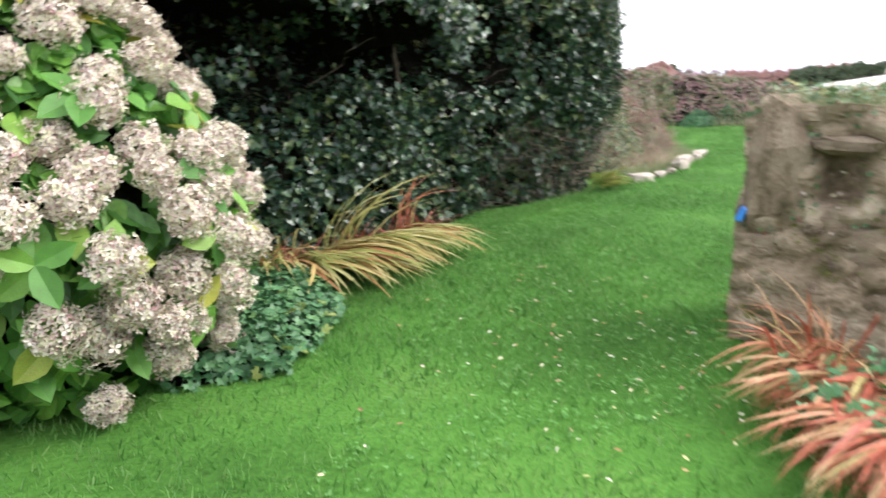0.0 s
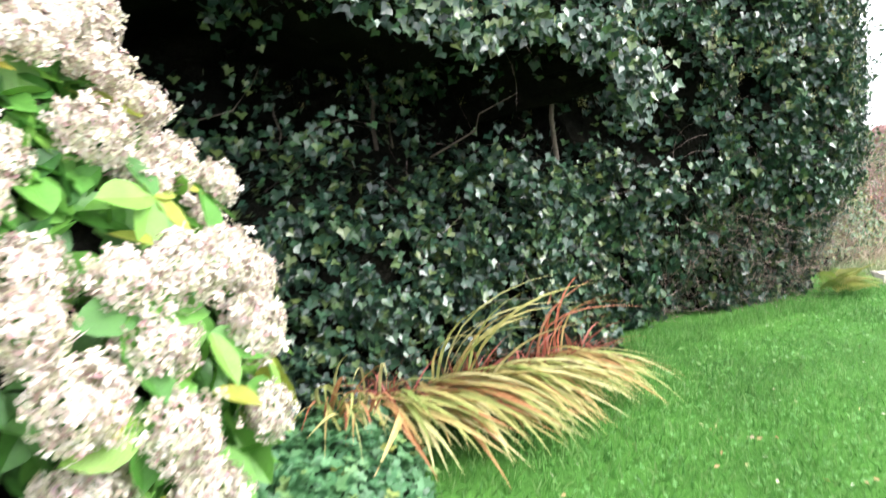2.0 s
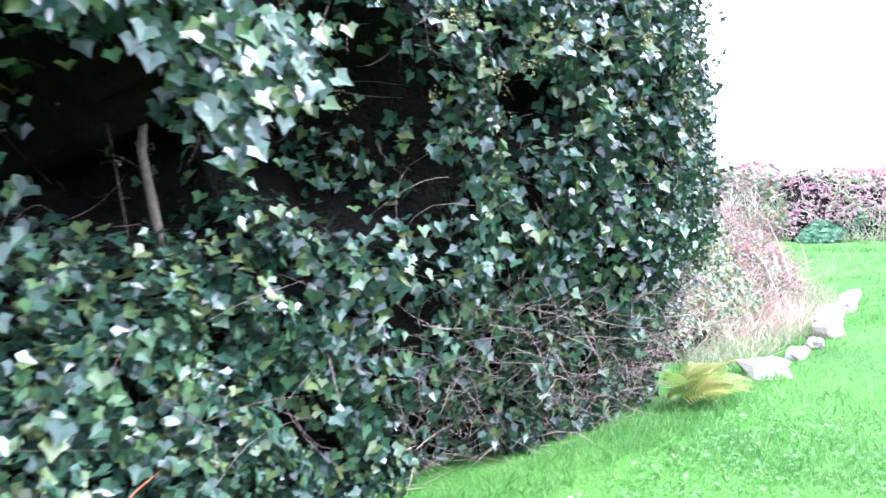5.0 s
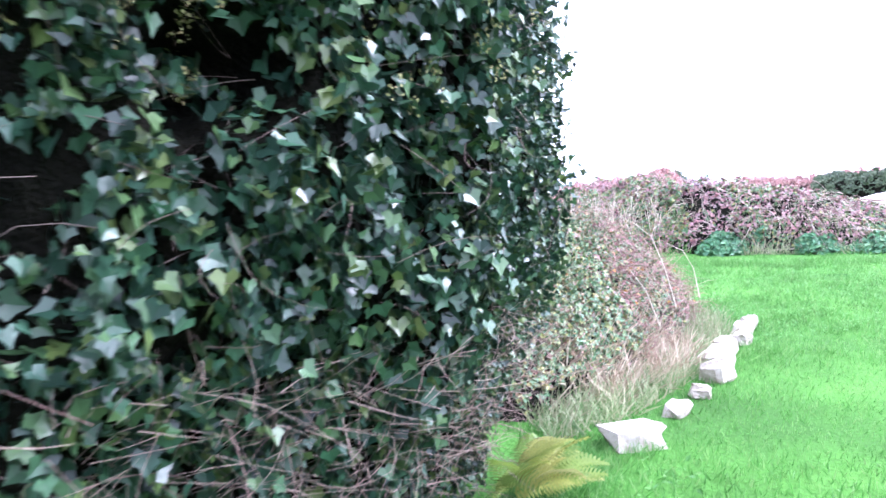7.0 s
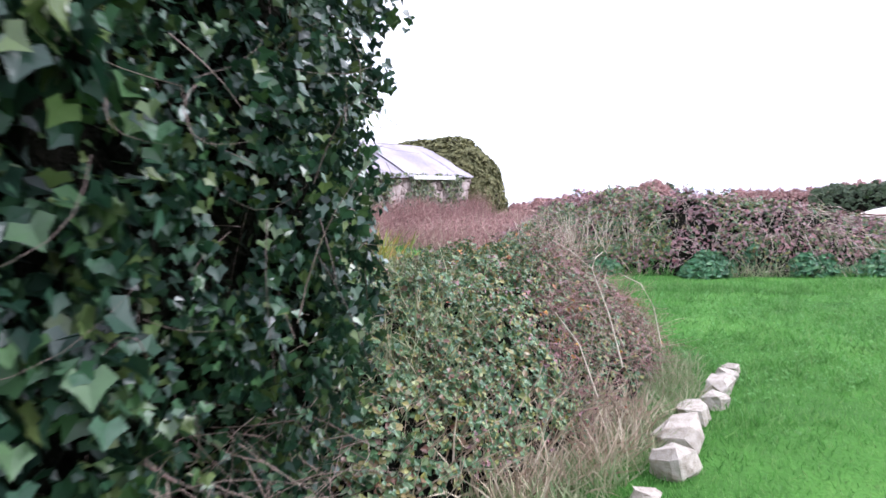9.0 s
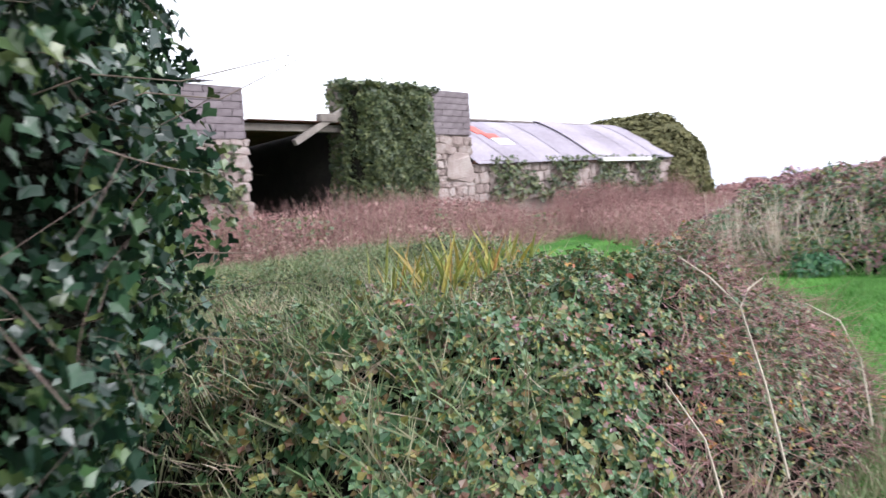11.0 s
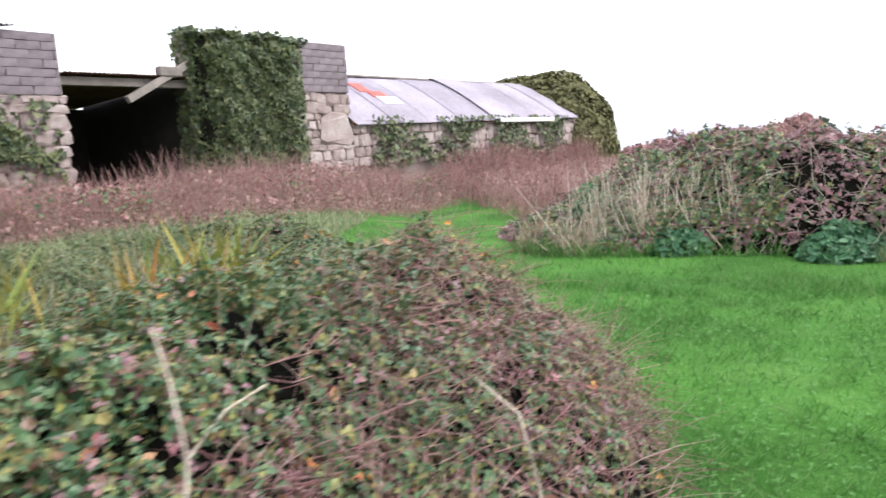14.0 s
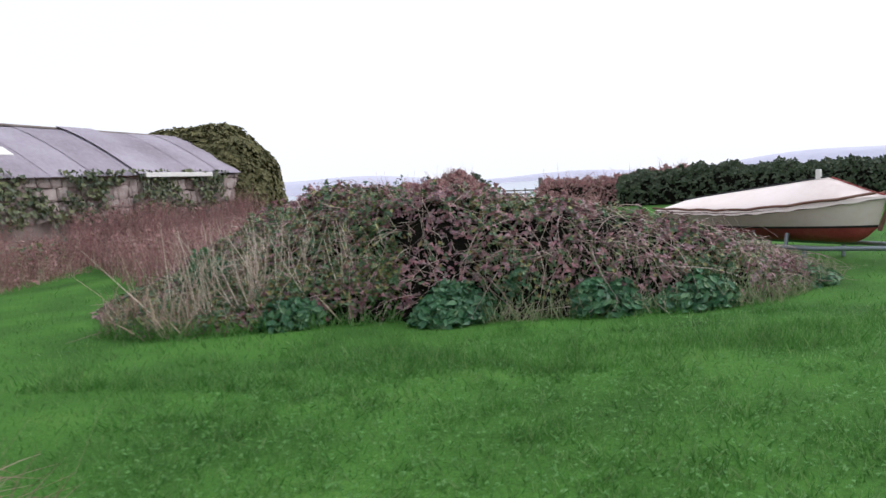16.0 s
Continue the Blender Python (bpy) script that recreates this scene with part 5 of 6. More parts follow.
    blades("rank_grass", q, np.maximum(BANK.z(q[:, 0], q[:, 1]) - 0.1, 0), RNG.uniform(0.08, 0.26, len(q)), M_grass, b, "rank grass at the bank's foot", 0.7, 0.6)
    stand(None, 40, [(4.0, 12.4), (4.5, 11.5), (5.3, 11.0), (7.4, 10.2), (7.6, 10.9), (5.0, 12.6)], 0.3, 1.1, 0.008, M_straw, "stalk_thicket", b, 0.3)
    q = within([(4.2, 12.3), (4.5, 11.6), (5.3, 11.1), (7.0, 10.3), (7.2, 10.7), (5.8, 11.5), (4.7, 12.8)], 700)
    q = q[waves(q[:, 0], q[:, 1], 2.2, 3.0) > 0.25]
    blades("straw_tuft", q, np.maximum(BANK.z(q[:, 0], q[:, 1]) - 0.1, 0), RNG.uniform(0.2, 0.6, len(q)), M_straw, b, "bleached straw tufts", 0.5, 0.4)
    q = within([(7.6, 9.6), (9.4, 8.6), (10.4, 8.2), (12.3, 8.7), (12.6, 9.4), (10.0, 9.1), (8.0, 10.1)], 2600)
    blades("rank_grass", q, np.maximum(BANK.z(q[:, 0], q[:, 1]) - 0.15, 0), RNG.uniform(0.1, 0.3, len(q)), M_rough, b, "", 0.6, 0.5)


build_bank()


def build_nettles():
    for cx, cy, rx, ry, h, n in ((7.55, 10.05, 0.55, 0.4, 0.42, 1900), (9.0, 9.2, 0.55, 0.4, 0.42, 1400), (9.8, 8.75, 0.6, 0.35, 0.34, 1300), (6.05, 11.0, 0.4, 0.3, 0.35, 700), (11.6, 8.75, 0.5, 0.3, 0.22, 600), (5.6, 13.0, 0.5, 0.5, 0.95, 900), (8.3, 9.9, 0.4, 0.3, 0.7, 700)):
        a = np.linspace(0, 2 * math.pi, 13)[:-1]
        hp = Heap(np.stack([cx + rx * np.cos(a), cy + ry * np.sin(a)], 1), h * 0.8, 0.35, cx, 0.4)
        t = thing("nettle_patch", "lush green nettle patch at the foot of the bank", "nettles", group="nettle patches")
        p, nn = hp.scatter(n, None, (-0.12, 0.05))
        put("nettle_leaves", leaves("nettle_leaves", *OVAL, p, nn, RNG.normal(0, 1, p.shape) + [0, 0, -0.4], RNG.uniform(0.06, 0.12, n), M_nettle, 0.3, 0.45), t, kind="stuff")
        stand(None, 40, hp.poly, h * 0.6, h, 0.006, M_nettle, "nettle_stem_bunch", t, 0.1)


build_nettles()


# ---- dead red weeds before the barn, and the far hedge ----
def build_weeds():
    w = thing("dead_weed_field", "waist-high thicket of dead russet weeds before the barn", "weeds")
    barnside = [(-9.0, 12.0), (-4.5, 13.2), (-1.8, 13.0), (0.4, 15.2), (2.4, 18.4), (4.0, 21.0), (5.0, 23.6), (3.2, 22.2), (-3.0, 15.9), (-9.0, 13.0)]
    field = [(5.0, 15.5), (7.5, 17.0), (10.5, 15.0), (13.0, 14.0), (20.0, 22.0), (20.0, 29.0), (12.0, 31.0), (6.0, 25.0), (4.6, 22.5)]
    low_range = [(4.2, 22.6), (5.2, 23.6), (11.2, 30.2), (10.4, 31.0), (4.6, 24.9)]
    fringe = [(-9.0, 11.4), (-4.3, 12.5), (-1.5, 12.3), (0.9, 14.7), (2.9, 18.0), (4.6, 21.0), (4.0, 21.6), (2.0, 18.8), (0.0, 15.6), (-2.0, 13.6), (-5.0, 13.6), (-9.0, 12.6)]
    stand(None, 9500, barnside, 0.55, 1.25, 0.006, M_weed, "weed_thicket", w, 0.24, "russet dead stalks")
    stand(None, 800, barnside, 0.5, 1.35, 0.006, M_straw, "pale_thicket", w, 0.2, "pale dead stalks")
    stand(None, 2000, fringe, 0.25, 0.75, 0.005, M_weed, "weed_thicket", w, 0.3)
    stand(None, 1500, fringe, 0.2, 0.8, 0.005, M_straw, "pale_thicket", w, 0.3)
    stand(None, 3600, low_range, 1.0, 1.75, 0.009, M_weed, "weed_thicket", w, 0.18)
    stand(None, 11000, field, 0.6, 1.0, 0.010, M_weed, "weed_thicket", w, 0.2)
    stand(None, 500, field, 0.6, 1.05, 0.010, M_straw, "pale_thicket", w, 0.16)
    q = within(barnside, 3500)
    k = waves(q[:, 0], q[:, 1], 0.7, 3.0) > 0.1
    p = np.column_stack([q, ground_z(q[:, 0], q[:, 1]) + RNG.uniform(0.1, 0.75, len(q))])[k]
    put("bramble_leaves", leaves("bramble_leaves", *TRI, p, np.tile([[0, -0.4, 1.0]], (len(p), 1)), RNG.normal(0, 1, p.shape), RNG.uniform(0.06, 0.11, len(p)), M_bramble, 0.3, 0.5), w, "brambles among the dead weeds", kind="stuff")
    for poly, n, h in ((barnside, 7000, (0.05, 1.0)), (fringe, 2600, (0.05, 0.5)), (low_range, 4000, (0.3, 1.5)), (field, 13000, (0.2, 0.94))):
        q = within(poly, n)
        z = ground_z(q[:, 0], q[:, 1]) + RNG.uniform(*h, n) * (0.85 + 0.15 * waves(q[:, 0], q[:, 1], 0.8))
        p = np.column_stack([q, z])
        put("dead_leaves", leaves("dead_leaves", *TRI, p, RNG.normal(0, 1, p.shape) + [0, 0, 0.6], RNG.normal(0, 1, p.shape), RNG.uniform(0.04, 0.085, n), M_weed, 0.3, 0.5), w, "russet dead leaves and seed heads", kind="stuff")


build_weeds()


def bush_row(name, label, category, line, height, depth, n, size, material, stems=None, seed=1.0):
    """A hedge along a line: leaf clumps through its whole body, with an uneven top."""
    t = thing(name, label, category)
    L = np.asarray(line, float)
    s = RNG.uniform(0, 1, n)
    p, nrm = along_line(line, s * 0.999, False)
    hh = np.interp(s * (len(L) - 1), range(len(L)), height) * (1 + 0.12 * waves(s * 40, s * 13, 1.0, seed) + 0.05 * waves(s * 170, s * 90, 1.0, seed))
    f = RNG.uniform(0, 1, n) ** 0.6
    prof = np.sqrt(np.maximum(0.05, 1 - f ** 3))
    o = RNG.uniform(-1, 1, n) * depth * prof
    q = np.column_stack([p + nrm * o[:, None], ground_z(p[:, 0], p[:, 1]) + hh * f])
    put("leaves", leaves("leaves", *TRI, q, np.column_stack([nrm * np.sign(o)[:, None], np.full(n, 0.5)]), RNG.normal(0, 1, q.shape), RNG.uniform(*size, n), material, 0.3, 0.5), t, kind="stuff")
    # inner sheet along the row, near black to give the hedge its inner shade
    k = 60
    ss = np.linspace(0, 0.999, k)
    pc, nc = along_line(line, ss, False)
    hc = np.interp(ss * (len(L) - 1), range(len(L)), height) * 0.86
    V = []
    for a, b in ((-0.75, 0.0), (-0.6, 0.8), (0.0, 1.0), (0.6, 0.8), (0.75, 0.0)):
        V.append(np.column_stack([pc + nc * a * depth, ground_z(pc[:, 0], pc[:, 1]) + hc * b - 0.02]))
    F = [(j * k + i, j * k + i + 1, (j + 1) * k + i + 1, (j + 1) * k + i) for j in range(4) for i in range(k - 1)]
    put("row_shade_core", mesh_of("row_shade_core", np.vstack(V), F, M_core, True), t)
    if stems is not None:
        m = n // 6
        i = RNG.integers(0, n, m)
        b = q[i]
        put("stem_thicket", stalks("stem_thicket", b, b + RNG.normal(0, 0.18, (m, 3)) + [0, 0, 0.25], RNG.uniform(0.006, 0.012, m), stems, 0.1), t, kind="stuff")
    return t


def build_far():
    bush_row("far_hedge", "russet bramble hedge along the field edge", "hedge", [(12.6, 32.5), (14.5, 32.6), (17.0, 31.8), (19.0, 31.2), (20.2, 31.6), (21.0, 31.6)], [0.85, 1.2, 1.4, 1.55, 1.85, 1.5], 0.9, 7000, (0.10, 0.2), M_weed, M_weed, 1.0)
    bush_row("far_hedge", "russet bramble hedge along the field edge", "hedge", [(23.5, 30.0), (25.5, 27.5), (27.5, 25.0)], [1.25, 1.25, 1.5], 0.9, 4500, (0.10, 0.2), M_weed, M_weed, 2.0)
    bush_row("thorn_trees", "row of dark green wind-shaped thorn bushes", "trees", [(25.0, 26.5), (27.0, 24.0), (28.5, 20.0), (29.5, 15.0), (30.0, 10.0)], [1.2, 1.45, 1.35, 1.5, 1.35], 1.1, 9000, (0.12, 0.26), M_far, None, 3.0)
    bush_row("thorn_trees", "dark bush beside the field gate", "trees", [(20.6, 32.3), (21.3, 32.0), (21.9, 31.7)], [1.2, 1.75, 1.0], 0.5, 1200, (0.1, 0.2), M_far, None, 4.0)
    bush_row("hedge_behind", "thick hedge closing the garden", "hedge", [(-14.0, -9.0), (-9.0, -14.0), (0.0, -15.0), (9.0, -13.0), (18.0, -5.0), (22.0, 2.0)], [2.2] * 6, 1.0, 5000, (0.2, 0.4), M_far, None, 5.0)
    # field gate with stone posts
    g = thing("field_gate", "weathered bar gate between two posts in the hedge", "gate")
    a, b = Vector((21.5, 31.1, 0)), Vector((23.3, 29.9, 0))
    d = (b - a).normalized()
    for z in (0.35, 0.55, 0.75, 0.92):
        tube("bar", [a + Vector((0, 0, z)), b + Vector((0, 0, z - 0.06))], (0.03, 0.03), M_timber, g, sides=6)
    for k in range(5):
        c = a.lerp(b, 0.06 + 0.22 * k)
        tube("upright", [c + Vector((0, 0, 0.2)), c + Vector((0, 0, 0.98))], (0.025, 0.025), M_timber, g, sides=6)
    bm = box_bm(-0.08, -0.08, 0, 0.08, 0.08, 1.4, 0.02)
    part("post", bm, M_timber, g, m=Matrix.Translation(b + d * 0.1))
    bm = bmesh.new()
    vs = [bm.verts.new(c) for c in ((-0.3, -0.12, 0), (0.75, -0.12, 0), (0.75, -0.12, 0.85), (-0.22, -0.12, 1.45), (-0.3, 0.14, 0), (0.75, 0.14, 0), (0.75, 0.14, 0.8), (-0.22, 0.14, 1.4))]
    for f in ((0, 1, 2, 3), (7, 6, 5, 4), (0, 4, 5, 1), (1, 5, 6, 2), (2, 6, 7, 3), (3, 7, 4, 0)):
        bm.faces.new([vs[i] for i in f])
    bmesh.ops.bevel(bm, geom=bm.edges[:], offset=0.03, segments=1, affect="EDGES")
    tagged(part("leaning_stone", bm, M_stone, None, m=Matrix.Translation((21.2, 31.2, 0)) @ Matrix.Rotation(radians(-34), 4, "Z")), "pale sloping stone slab beside the field gate", "stone")


build_far()


# ---- barn ----
BARN = Matrix(((0.686, -0.727, 0, -3.18), (0.727, 0.686, 0, 16.23), (0, 0, 1, 0), (0, 0, 0, 1)))


def rubble(parent, s0, s1, z0, z1, y, rng, data, hmin=0.14, hmax=0.34):
    """Rough courses of stones on a wall face."""
    z = z0
    i = 0
    while z < z1 - 0.05:
        h = min(rng.uniform(hmin, hmax), z1 - z)
        s = s0 + rng.uniform(-0.1, 0.0)
        while s < s1 - 0.05:
            w = min(rng.uniform(0.2, 0.62), s1 - s)
            if w > 0.08:
                m = Matrix.Translation((s + w / 2, y, z + h / 2)) @ Euler((rng.normal(0, 0.04), rng.normal(0, 0.09), 0)).to_matrix().to_4x4() @ Matrix.Diagonal((w * 1.02, 0.16 + rng.uniform(0, 0.05), h * rng.uniform(0.92, 1.06), 1))
                put("stone", data[i % len(data)], parent, m=m)
            s += w
            i += 1
        z += h


def blockwork(parent, s0, s1, z0, z1, y, rng, data, h=0.165, length=0.42):
    n = round((z1 - z0) / h)
    h = (z1 - z0) / n
    for j in range(n):
        s = s0 - (length / 2 if j % 2 else 0)
        i = j
        while s < s1 - 0.02:
            a, b = max(s, s0), min(s + length, s1)
            if b - a > 0.05:
                m = Matrix.Translation(((a + b) / 2, y + rng.normal(0, 0.006), z0 + (j + 0.5) * h)) @ Matrix.Diagonal((b - a - 0.007, 0.12, h - 0.007, 1))
                put("block", data[i % len(data)], parent, m=m)
            s += length
            i += 1


def corrugated(x0, x1, prof, pitch=0.09, amp=0.016):
    """A corrugated sheet: waves along x, bent to the profile of (y, z) places."""
    xs = np.arange(x0, x1 + 1e-6, pitch / 6)
    V = []
    for y, z in prof:
        V.append(np.stack([xs, np.full(len(xs), y), z + amp * np.sin(2 * math.pi * xs / pitch)], 1))
    k = len(xs)
    F = [(j * k + i, j * k + i + 1, (j + 1) * k + i + 1, (j + 1) * k + i) for j in range(len(prof) - 1) for i in range(k - 1)]
    V = np.vstack(V)
    W = V - [0, 0, 0.006]
    m = len(V)
    return np.vstack([V, W]), F + [tuple(m + q for q in reversed(f)) for f in F]


def build_barn():
    barn = thing("barn", "derelict stone barn with an open bay and a curved tin roof", "barn", BARN)
    rng = np.random.default_rng(11)
    stones = [stone_data("stone", M_stone, 80 + k, 0.13, 0.13) for k in range(8)]
    blocks = [stone_data("block", M_block, 90 + k, 0.03, 0.03) for k in range(4)]
    w = part("wall", box_bm(-7.0, 0.06, 0.0, 0.06, 0.55, 3.9), M_mortar, barn, "wall of rubble stone topped with grey blocks")
    rubble(w, -3.4, 0.1, 0.9, 2.82, 0.07, rng, stones)
    blockwork(w, -3.4, 0.02, 2.82, 3.9, 0.04, rng, blocks)
    put("corrugated_edge", mesh_of("corrugated_edge", *corrugated(-7.0, -0.66, [(-0.12, 3.97), (1.5, 4.15), (5.0, 3.6)]), M_roof), barn, "rusty corrugated roof edge over the wall")
    w2 = part("wall", box_bm(2.7, 0.06, 0.0, 7.22, 0.55, 4.18), M_mortar, barn, "gable wall of rubble and blocks half under ivy")
    rubble(w2, 4.4, 6.15, 0.9, 3.0, 0.07, rng, stones)
    rubble(w2, 6.15, 7.25, 2.47, 3.0, 0.07, rng, stones)
    rubble(w2, 6.15, 7.25, 0.9, 1.72, 0.07, rng, stones)
    put("stone", stones[2], w2, "large pinkish granite block", m=Matrix.Translation((6.72, 0.03, 2.09)) @ Matrix.Diagonal((1.0, 0.2, 0.72, 1)))
    put("stone", stones[4], w2, "pale grey granite block", m=Matrix.Translation((5.05, 0.0, 1.85)) @ Matrix.Diagonal((0.75, 0.22, 0.42, 1)))
    blockwork(w2, 4.6, 7.22, 3.0, 4.18, 0.04, rng, blocks)
    # open bay: shade painted into near-black walls, timber lintel, sloping rafter, tin roof
    part("bay_back", box_bm(-6.9, 4.8, 0, 7.2, 5.0, 2.94), M_dark, barn, "back of the open bay, coloured near black for shade")
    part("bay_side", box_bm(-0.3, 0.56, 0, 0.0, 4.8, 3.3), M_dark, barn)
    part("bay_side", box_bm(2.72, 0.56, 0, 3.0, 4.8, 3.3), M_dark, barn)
    part("lintel", box_bm(-0.05, 0.12, 3.02, 2.9, 0.30, 3.18, 0.01), M_timber, barn, "grey timber lintel over the bay")
    # rust brown instead of tin grey, to put the underside's shade into its colour
    put("bay_roof", mesh_of("bay_roof", *corrugated(0.07, 2.69, [(-0.05, 3.24), (2.5, 3.12), (5.2, 2.98)]), M_rust), barn)
    bm = box_bm(0, -0.07, -0.07, 1.75, 0.07, 0.07, 0.01)
    part("rafter", bm, M_timber, barn, "broken timber rafter", Matrix.Translation((1.25, 0.0, 2.75)) @ Matrix.Rotation(radians(-28), 4, "Y"))
    part("rafter_end", box_bm(1.95, -0.1, 3.22, 2.45, 0.1, 3.42, 0.02), M_timber, barn)
    # ivy on the gable wall and the first wall
    for s0, s1, z1, n, bulge, lab in ((2.6, 5.6, 4.2, 7200, 0.42, "thick dark ivy over the gable wall"), (-7.0, -2.0, 4.0, 6000, 0.35, "dark ivy over the end of the barn wall"), (-1.3, -0.1, 2.75, 900, 0.1, "ivy sprawling over the stonework")):
        s, z = rng.uniform(s0, s1, n), rng.uniform(0.7, z1, n)
        f = (s - s0) / (s1 - s0)
        edge = np.clip(np.minimum(f, 1 - f) * 5, 0, 1) ** 0.5 * np.clip((z1 + 0.05 - z) * 2.5, 0, 1) ** 0.5
        blot = np.where(waves(s * 1.6, z * 1.6, 1.0, 1.0) > -0.1, 1.0, 0.12) if bulge < 0.2 else 1.0
        keep = rng.random(n) < blot * np.where(f > 0.82, 0.6 + 0.6 * waves(z * 3, s * 2), 1.0)
        y = -bulge * edge * (1 + 0.25 * waves(s * 2, z * 2, 1.2)) - 0.03
        z = z + 0.1 * waves(s * 2.0, s, 1.0) * (z > z1 - 0.4)
        p = np.stack([s, y, z], 1)[keep]
        put("ivy", leaves("ivy", *IVY, p, np.tile([[0, -1.0, 0.35]], (len(p), 1)), np.array([[0, 0, -1.0]]), rng.uniform(0.1, 0.16, len(p)), M_barnivy, 0.5, 0.5), barn, lab, kind="stuff")
        if bulge > 0.2:
            # block behind the leaves, near black so the gaps look shaded
            part("ivy_shade_core", box_bm(s0 + 0.08, -bulge * 0.72, 0.5, s1 - 0.7, 0.08, z1 - 0.16, 0.12), M_core, barn)
            q = np.stack([rng.uniform(s0, s1, 900), rng.uniform(-bulge, 0.5, 900), z1 - 0.06 + rng.normal(0, 0.05, 900)], 1)
            q[:, 2] += 0.1 * waves(q[:, 0] * 2, q[:, 0], 1.0)
            put("ivy", leaves("ivy", *IVY, q, np.tile([[0, -0.3, 1.0]], (900, 1)), rng.normal(0, 1, (900, 3)), rng.uniform(0.1, 0.16, 900), M_barnivy, 0.5, 0.5), barn, kind="stuff")
    q = np.stack([2.78 - rng.uniform(0, 0.12, 1100), rng.uniform(-0.15, 0.6, 1100), rng.uniform(0.9, 4.25, 1100)], 1)
    put("ivy", leaves("ivy", *IVY, q, np.tile([[-1.0, -0.3, 0.3]], (1100, 1)), np.array([[0, 0, -1.0]]), rng.uniform(0.1, 0.16, 1100), M_barnivy, 0.5, 0.5), barn, kind="stuff")
    # long low range with the curved roof
    low = part("wall", box_bm(7.24, 0.12, 0.0, 19.6, 0.5, 2.22), M_mortar, barn, "low rubble wall under the eaves")
    rubble(low, 7.3, 13.5, 1.1, 2.2, 0.1, rng, stones, 0.2, 0.42)
    rubble(low, 13.5, 19.5, 1.3, 2.25, 0.1, rng, stones, 0.25, 0.45)
    part("wall", box_bm(7.24, 5.3, 0.0, 19.6, 5.6, 2.3), M_mortar, barn)
    prof0 = [(0.5 * k - 0.15 if k < 12 else 5.75, 0) for k in range(13)]

    def roof_z(y):
        t = (y - 2.6) / 2.6
        return 3.74 - 1.44 * abs(t) ** 1.3

    x = 7.3
    k = 0
    while x < 19.0:
        wd = 1.53
        x1 = min(x + wd, 19.35)
        lift = 0.004 * (k % 2) + 0.02 * x / 19
        prof = [(y, roof_z(y) + lift + 0.1 * (x - 7.3) / 12) for y, _ in prof0]
        sheet = mesh_of("roof_sheet", *corrugated(x, x1 + 0.05, prof), M_roof, True)
        put("roof_sheet", sheet, barn, "dull lilac-grey corrugated tin sheet")
        x, k = x1, k + 1
    put("patch_sheet", mesh_of("patch_sheet", *corrugated(13.6, 15.1, [(y, roof_z(y) + 0.14) for y in np.linspace(-0.2, 2.5, 8)]), M_roof, True), barn, "newer overlapping tin sheet")
    for (a, b, y0, y1, mt, lab) in ((9.0, 9.45, 1.3, 1.8, M_redpaint, "red painted strip on the roof"), (9.25, 9.85, 1.02, 1.3, M_redpaint, ""), (9.35, 10.15, 0.7, 1.02, M_whitepaint, "white painted panel on the roof")):
        V = np.array([(s, y, roof_z(y) + 0.06) for y in (y0, y1) for s in (a, b)])
        V = np.vstack([V, V - [0, 0, 0.03]])
        put("roof_panel", mesh_of("roof_panel", V, [(0, 1, 3, 2), (4, 6, 7, 5), (0, 4, 5, 1), (1, 5, 7, 3), (3, 7, 6, 2), (2, 6, 4, 0)], mt), barn, lab)
    part("ridge_cap", box_bm(7.25, 2.45, 3.76, 19.0, 2.75, 3.83, 0.02), M_timber, barn)
    part("eave_board", box_bm(7.3, -0.02, 2.2, 13.8, 0.05, 2.3, 0.01), M_rust, barn, "rusty eave board")
    part("eave_board", box_bm(13.9, -0.22, 2.18, 17.4, -0.14, 2.32, 0.01), M_whitepaint, barn, "pale board under the eaves")
    n = 2300
    s = rng.uniform(7.9, 18.5, n)
    z = rng.uniform(1.0, 2.4, n)
    keep = waves(s * 1.3, z * 1.5, 1.0, 2.0) > -0.35 + 0.3 * (2.0 - z)
    p = np.stack([s, -0.05 - 0.15 * rng.random(n), z], 1)[keep]
    put("ivy", leaves("ivy", *IVY, p, np.tile([[0, -1.0, 0.3]], (len(p), 1)), np.array([[0, 0, -1.0]]), rng.uniform(0.1, 0.16, len(p)), M_barnivy, 0.5, 0.5), barn, "ivy trailing along the low wall", kind="stuff")
    # rounded end swallowed by moss and ivy
    n = 19000
    mid, half = np.array([20.9, 2.6, 0.1]), np.array([2.35, 3.3, 4.05])

    def dome(d, swell):
        e = np.sign(d) * np.abs(d) ** 0.72
        lump = 1 + 0.05 * waves(d[:, 0] * 3.2, d[:, 1] * 3.2 + d[:, 2] * 2.4, 1.3, 2.0)
        return mid + e * half * (swell * lump)[:, None]

    d = unit(rng.normal(0, 1, (n, 3)))
    d[:, 2] = np.abs(d[:, 2])
    q = dome(d, rng.uniform(0.95, 1.02, n))
    put("moss_cover", leaves("moss_cover", *OVAL, q, d, rng.normal(0, 1, q.shape), rng.uniform(0.16, 0.27, n), M_moss, 0.3, 0.35), barn, "olive mossy growth over the rounded gable end", kind="stuff")
    # filler dome under the moss, with shade of the gaps in its near-black colour
    bm = bmesh.new()
    bmesh.ops.create_icosphere(bm, subdivisions=4, radius=1)
    co = dome(np.array([tuple(v.co) for v in bm.verts]) * [1, 1, 1], np.full(len(bm.verts), 0.94))
    for v, c in zip(bm.verts, co):
        v.co = Vector((c[0], c[1], max(c[2], 0.0)))
    part("moss_shade_core", bm, M_core, barn)


build_barn()


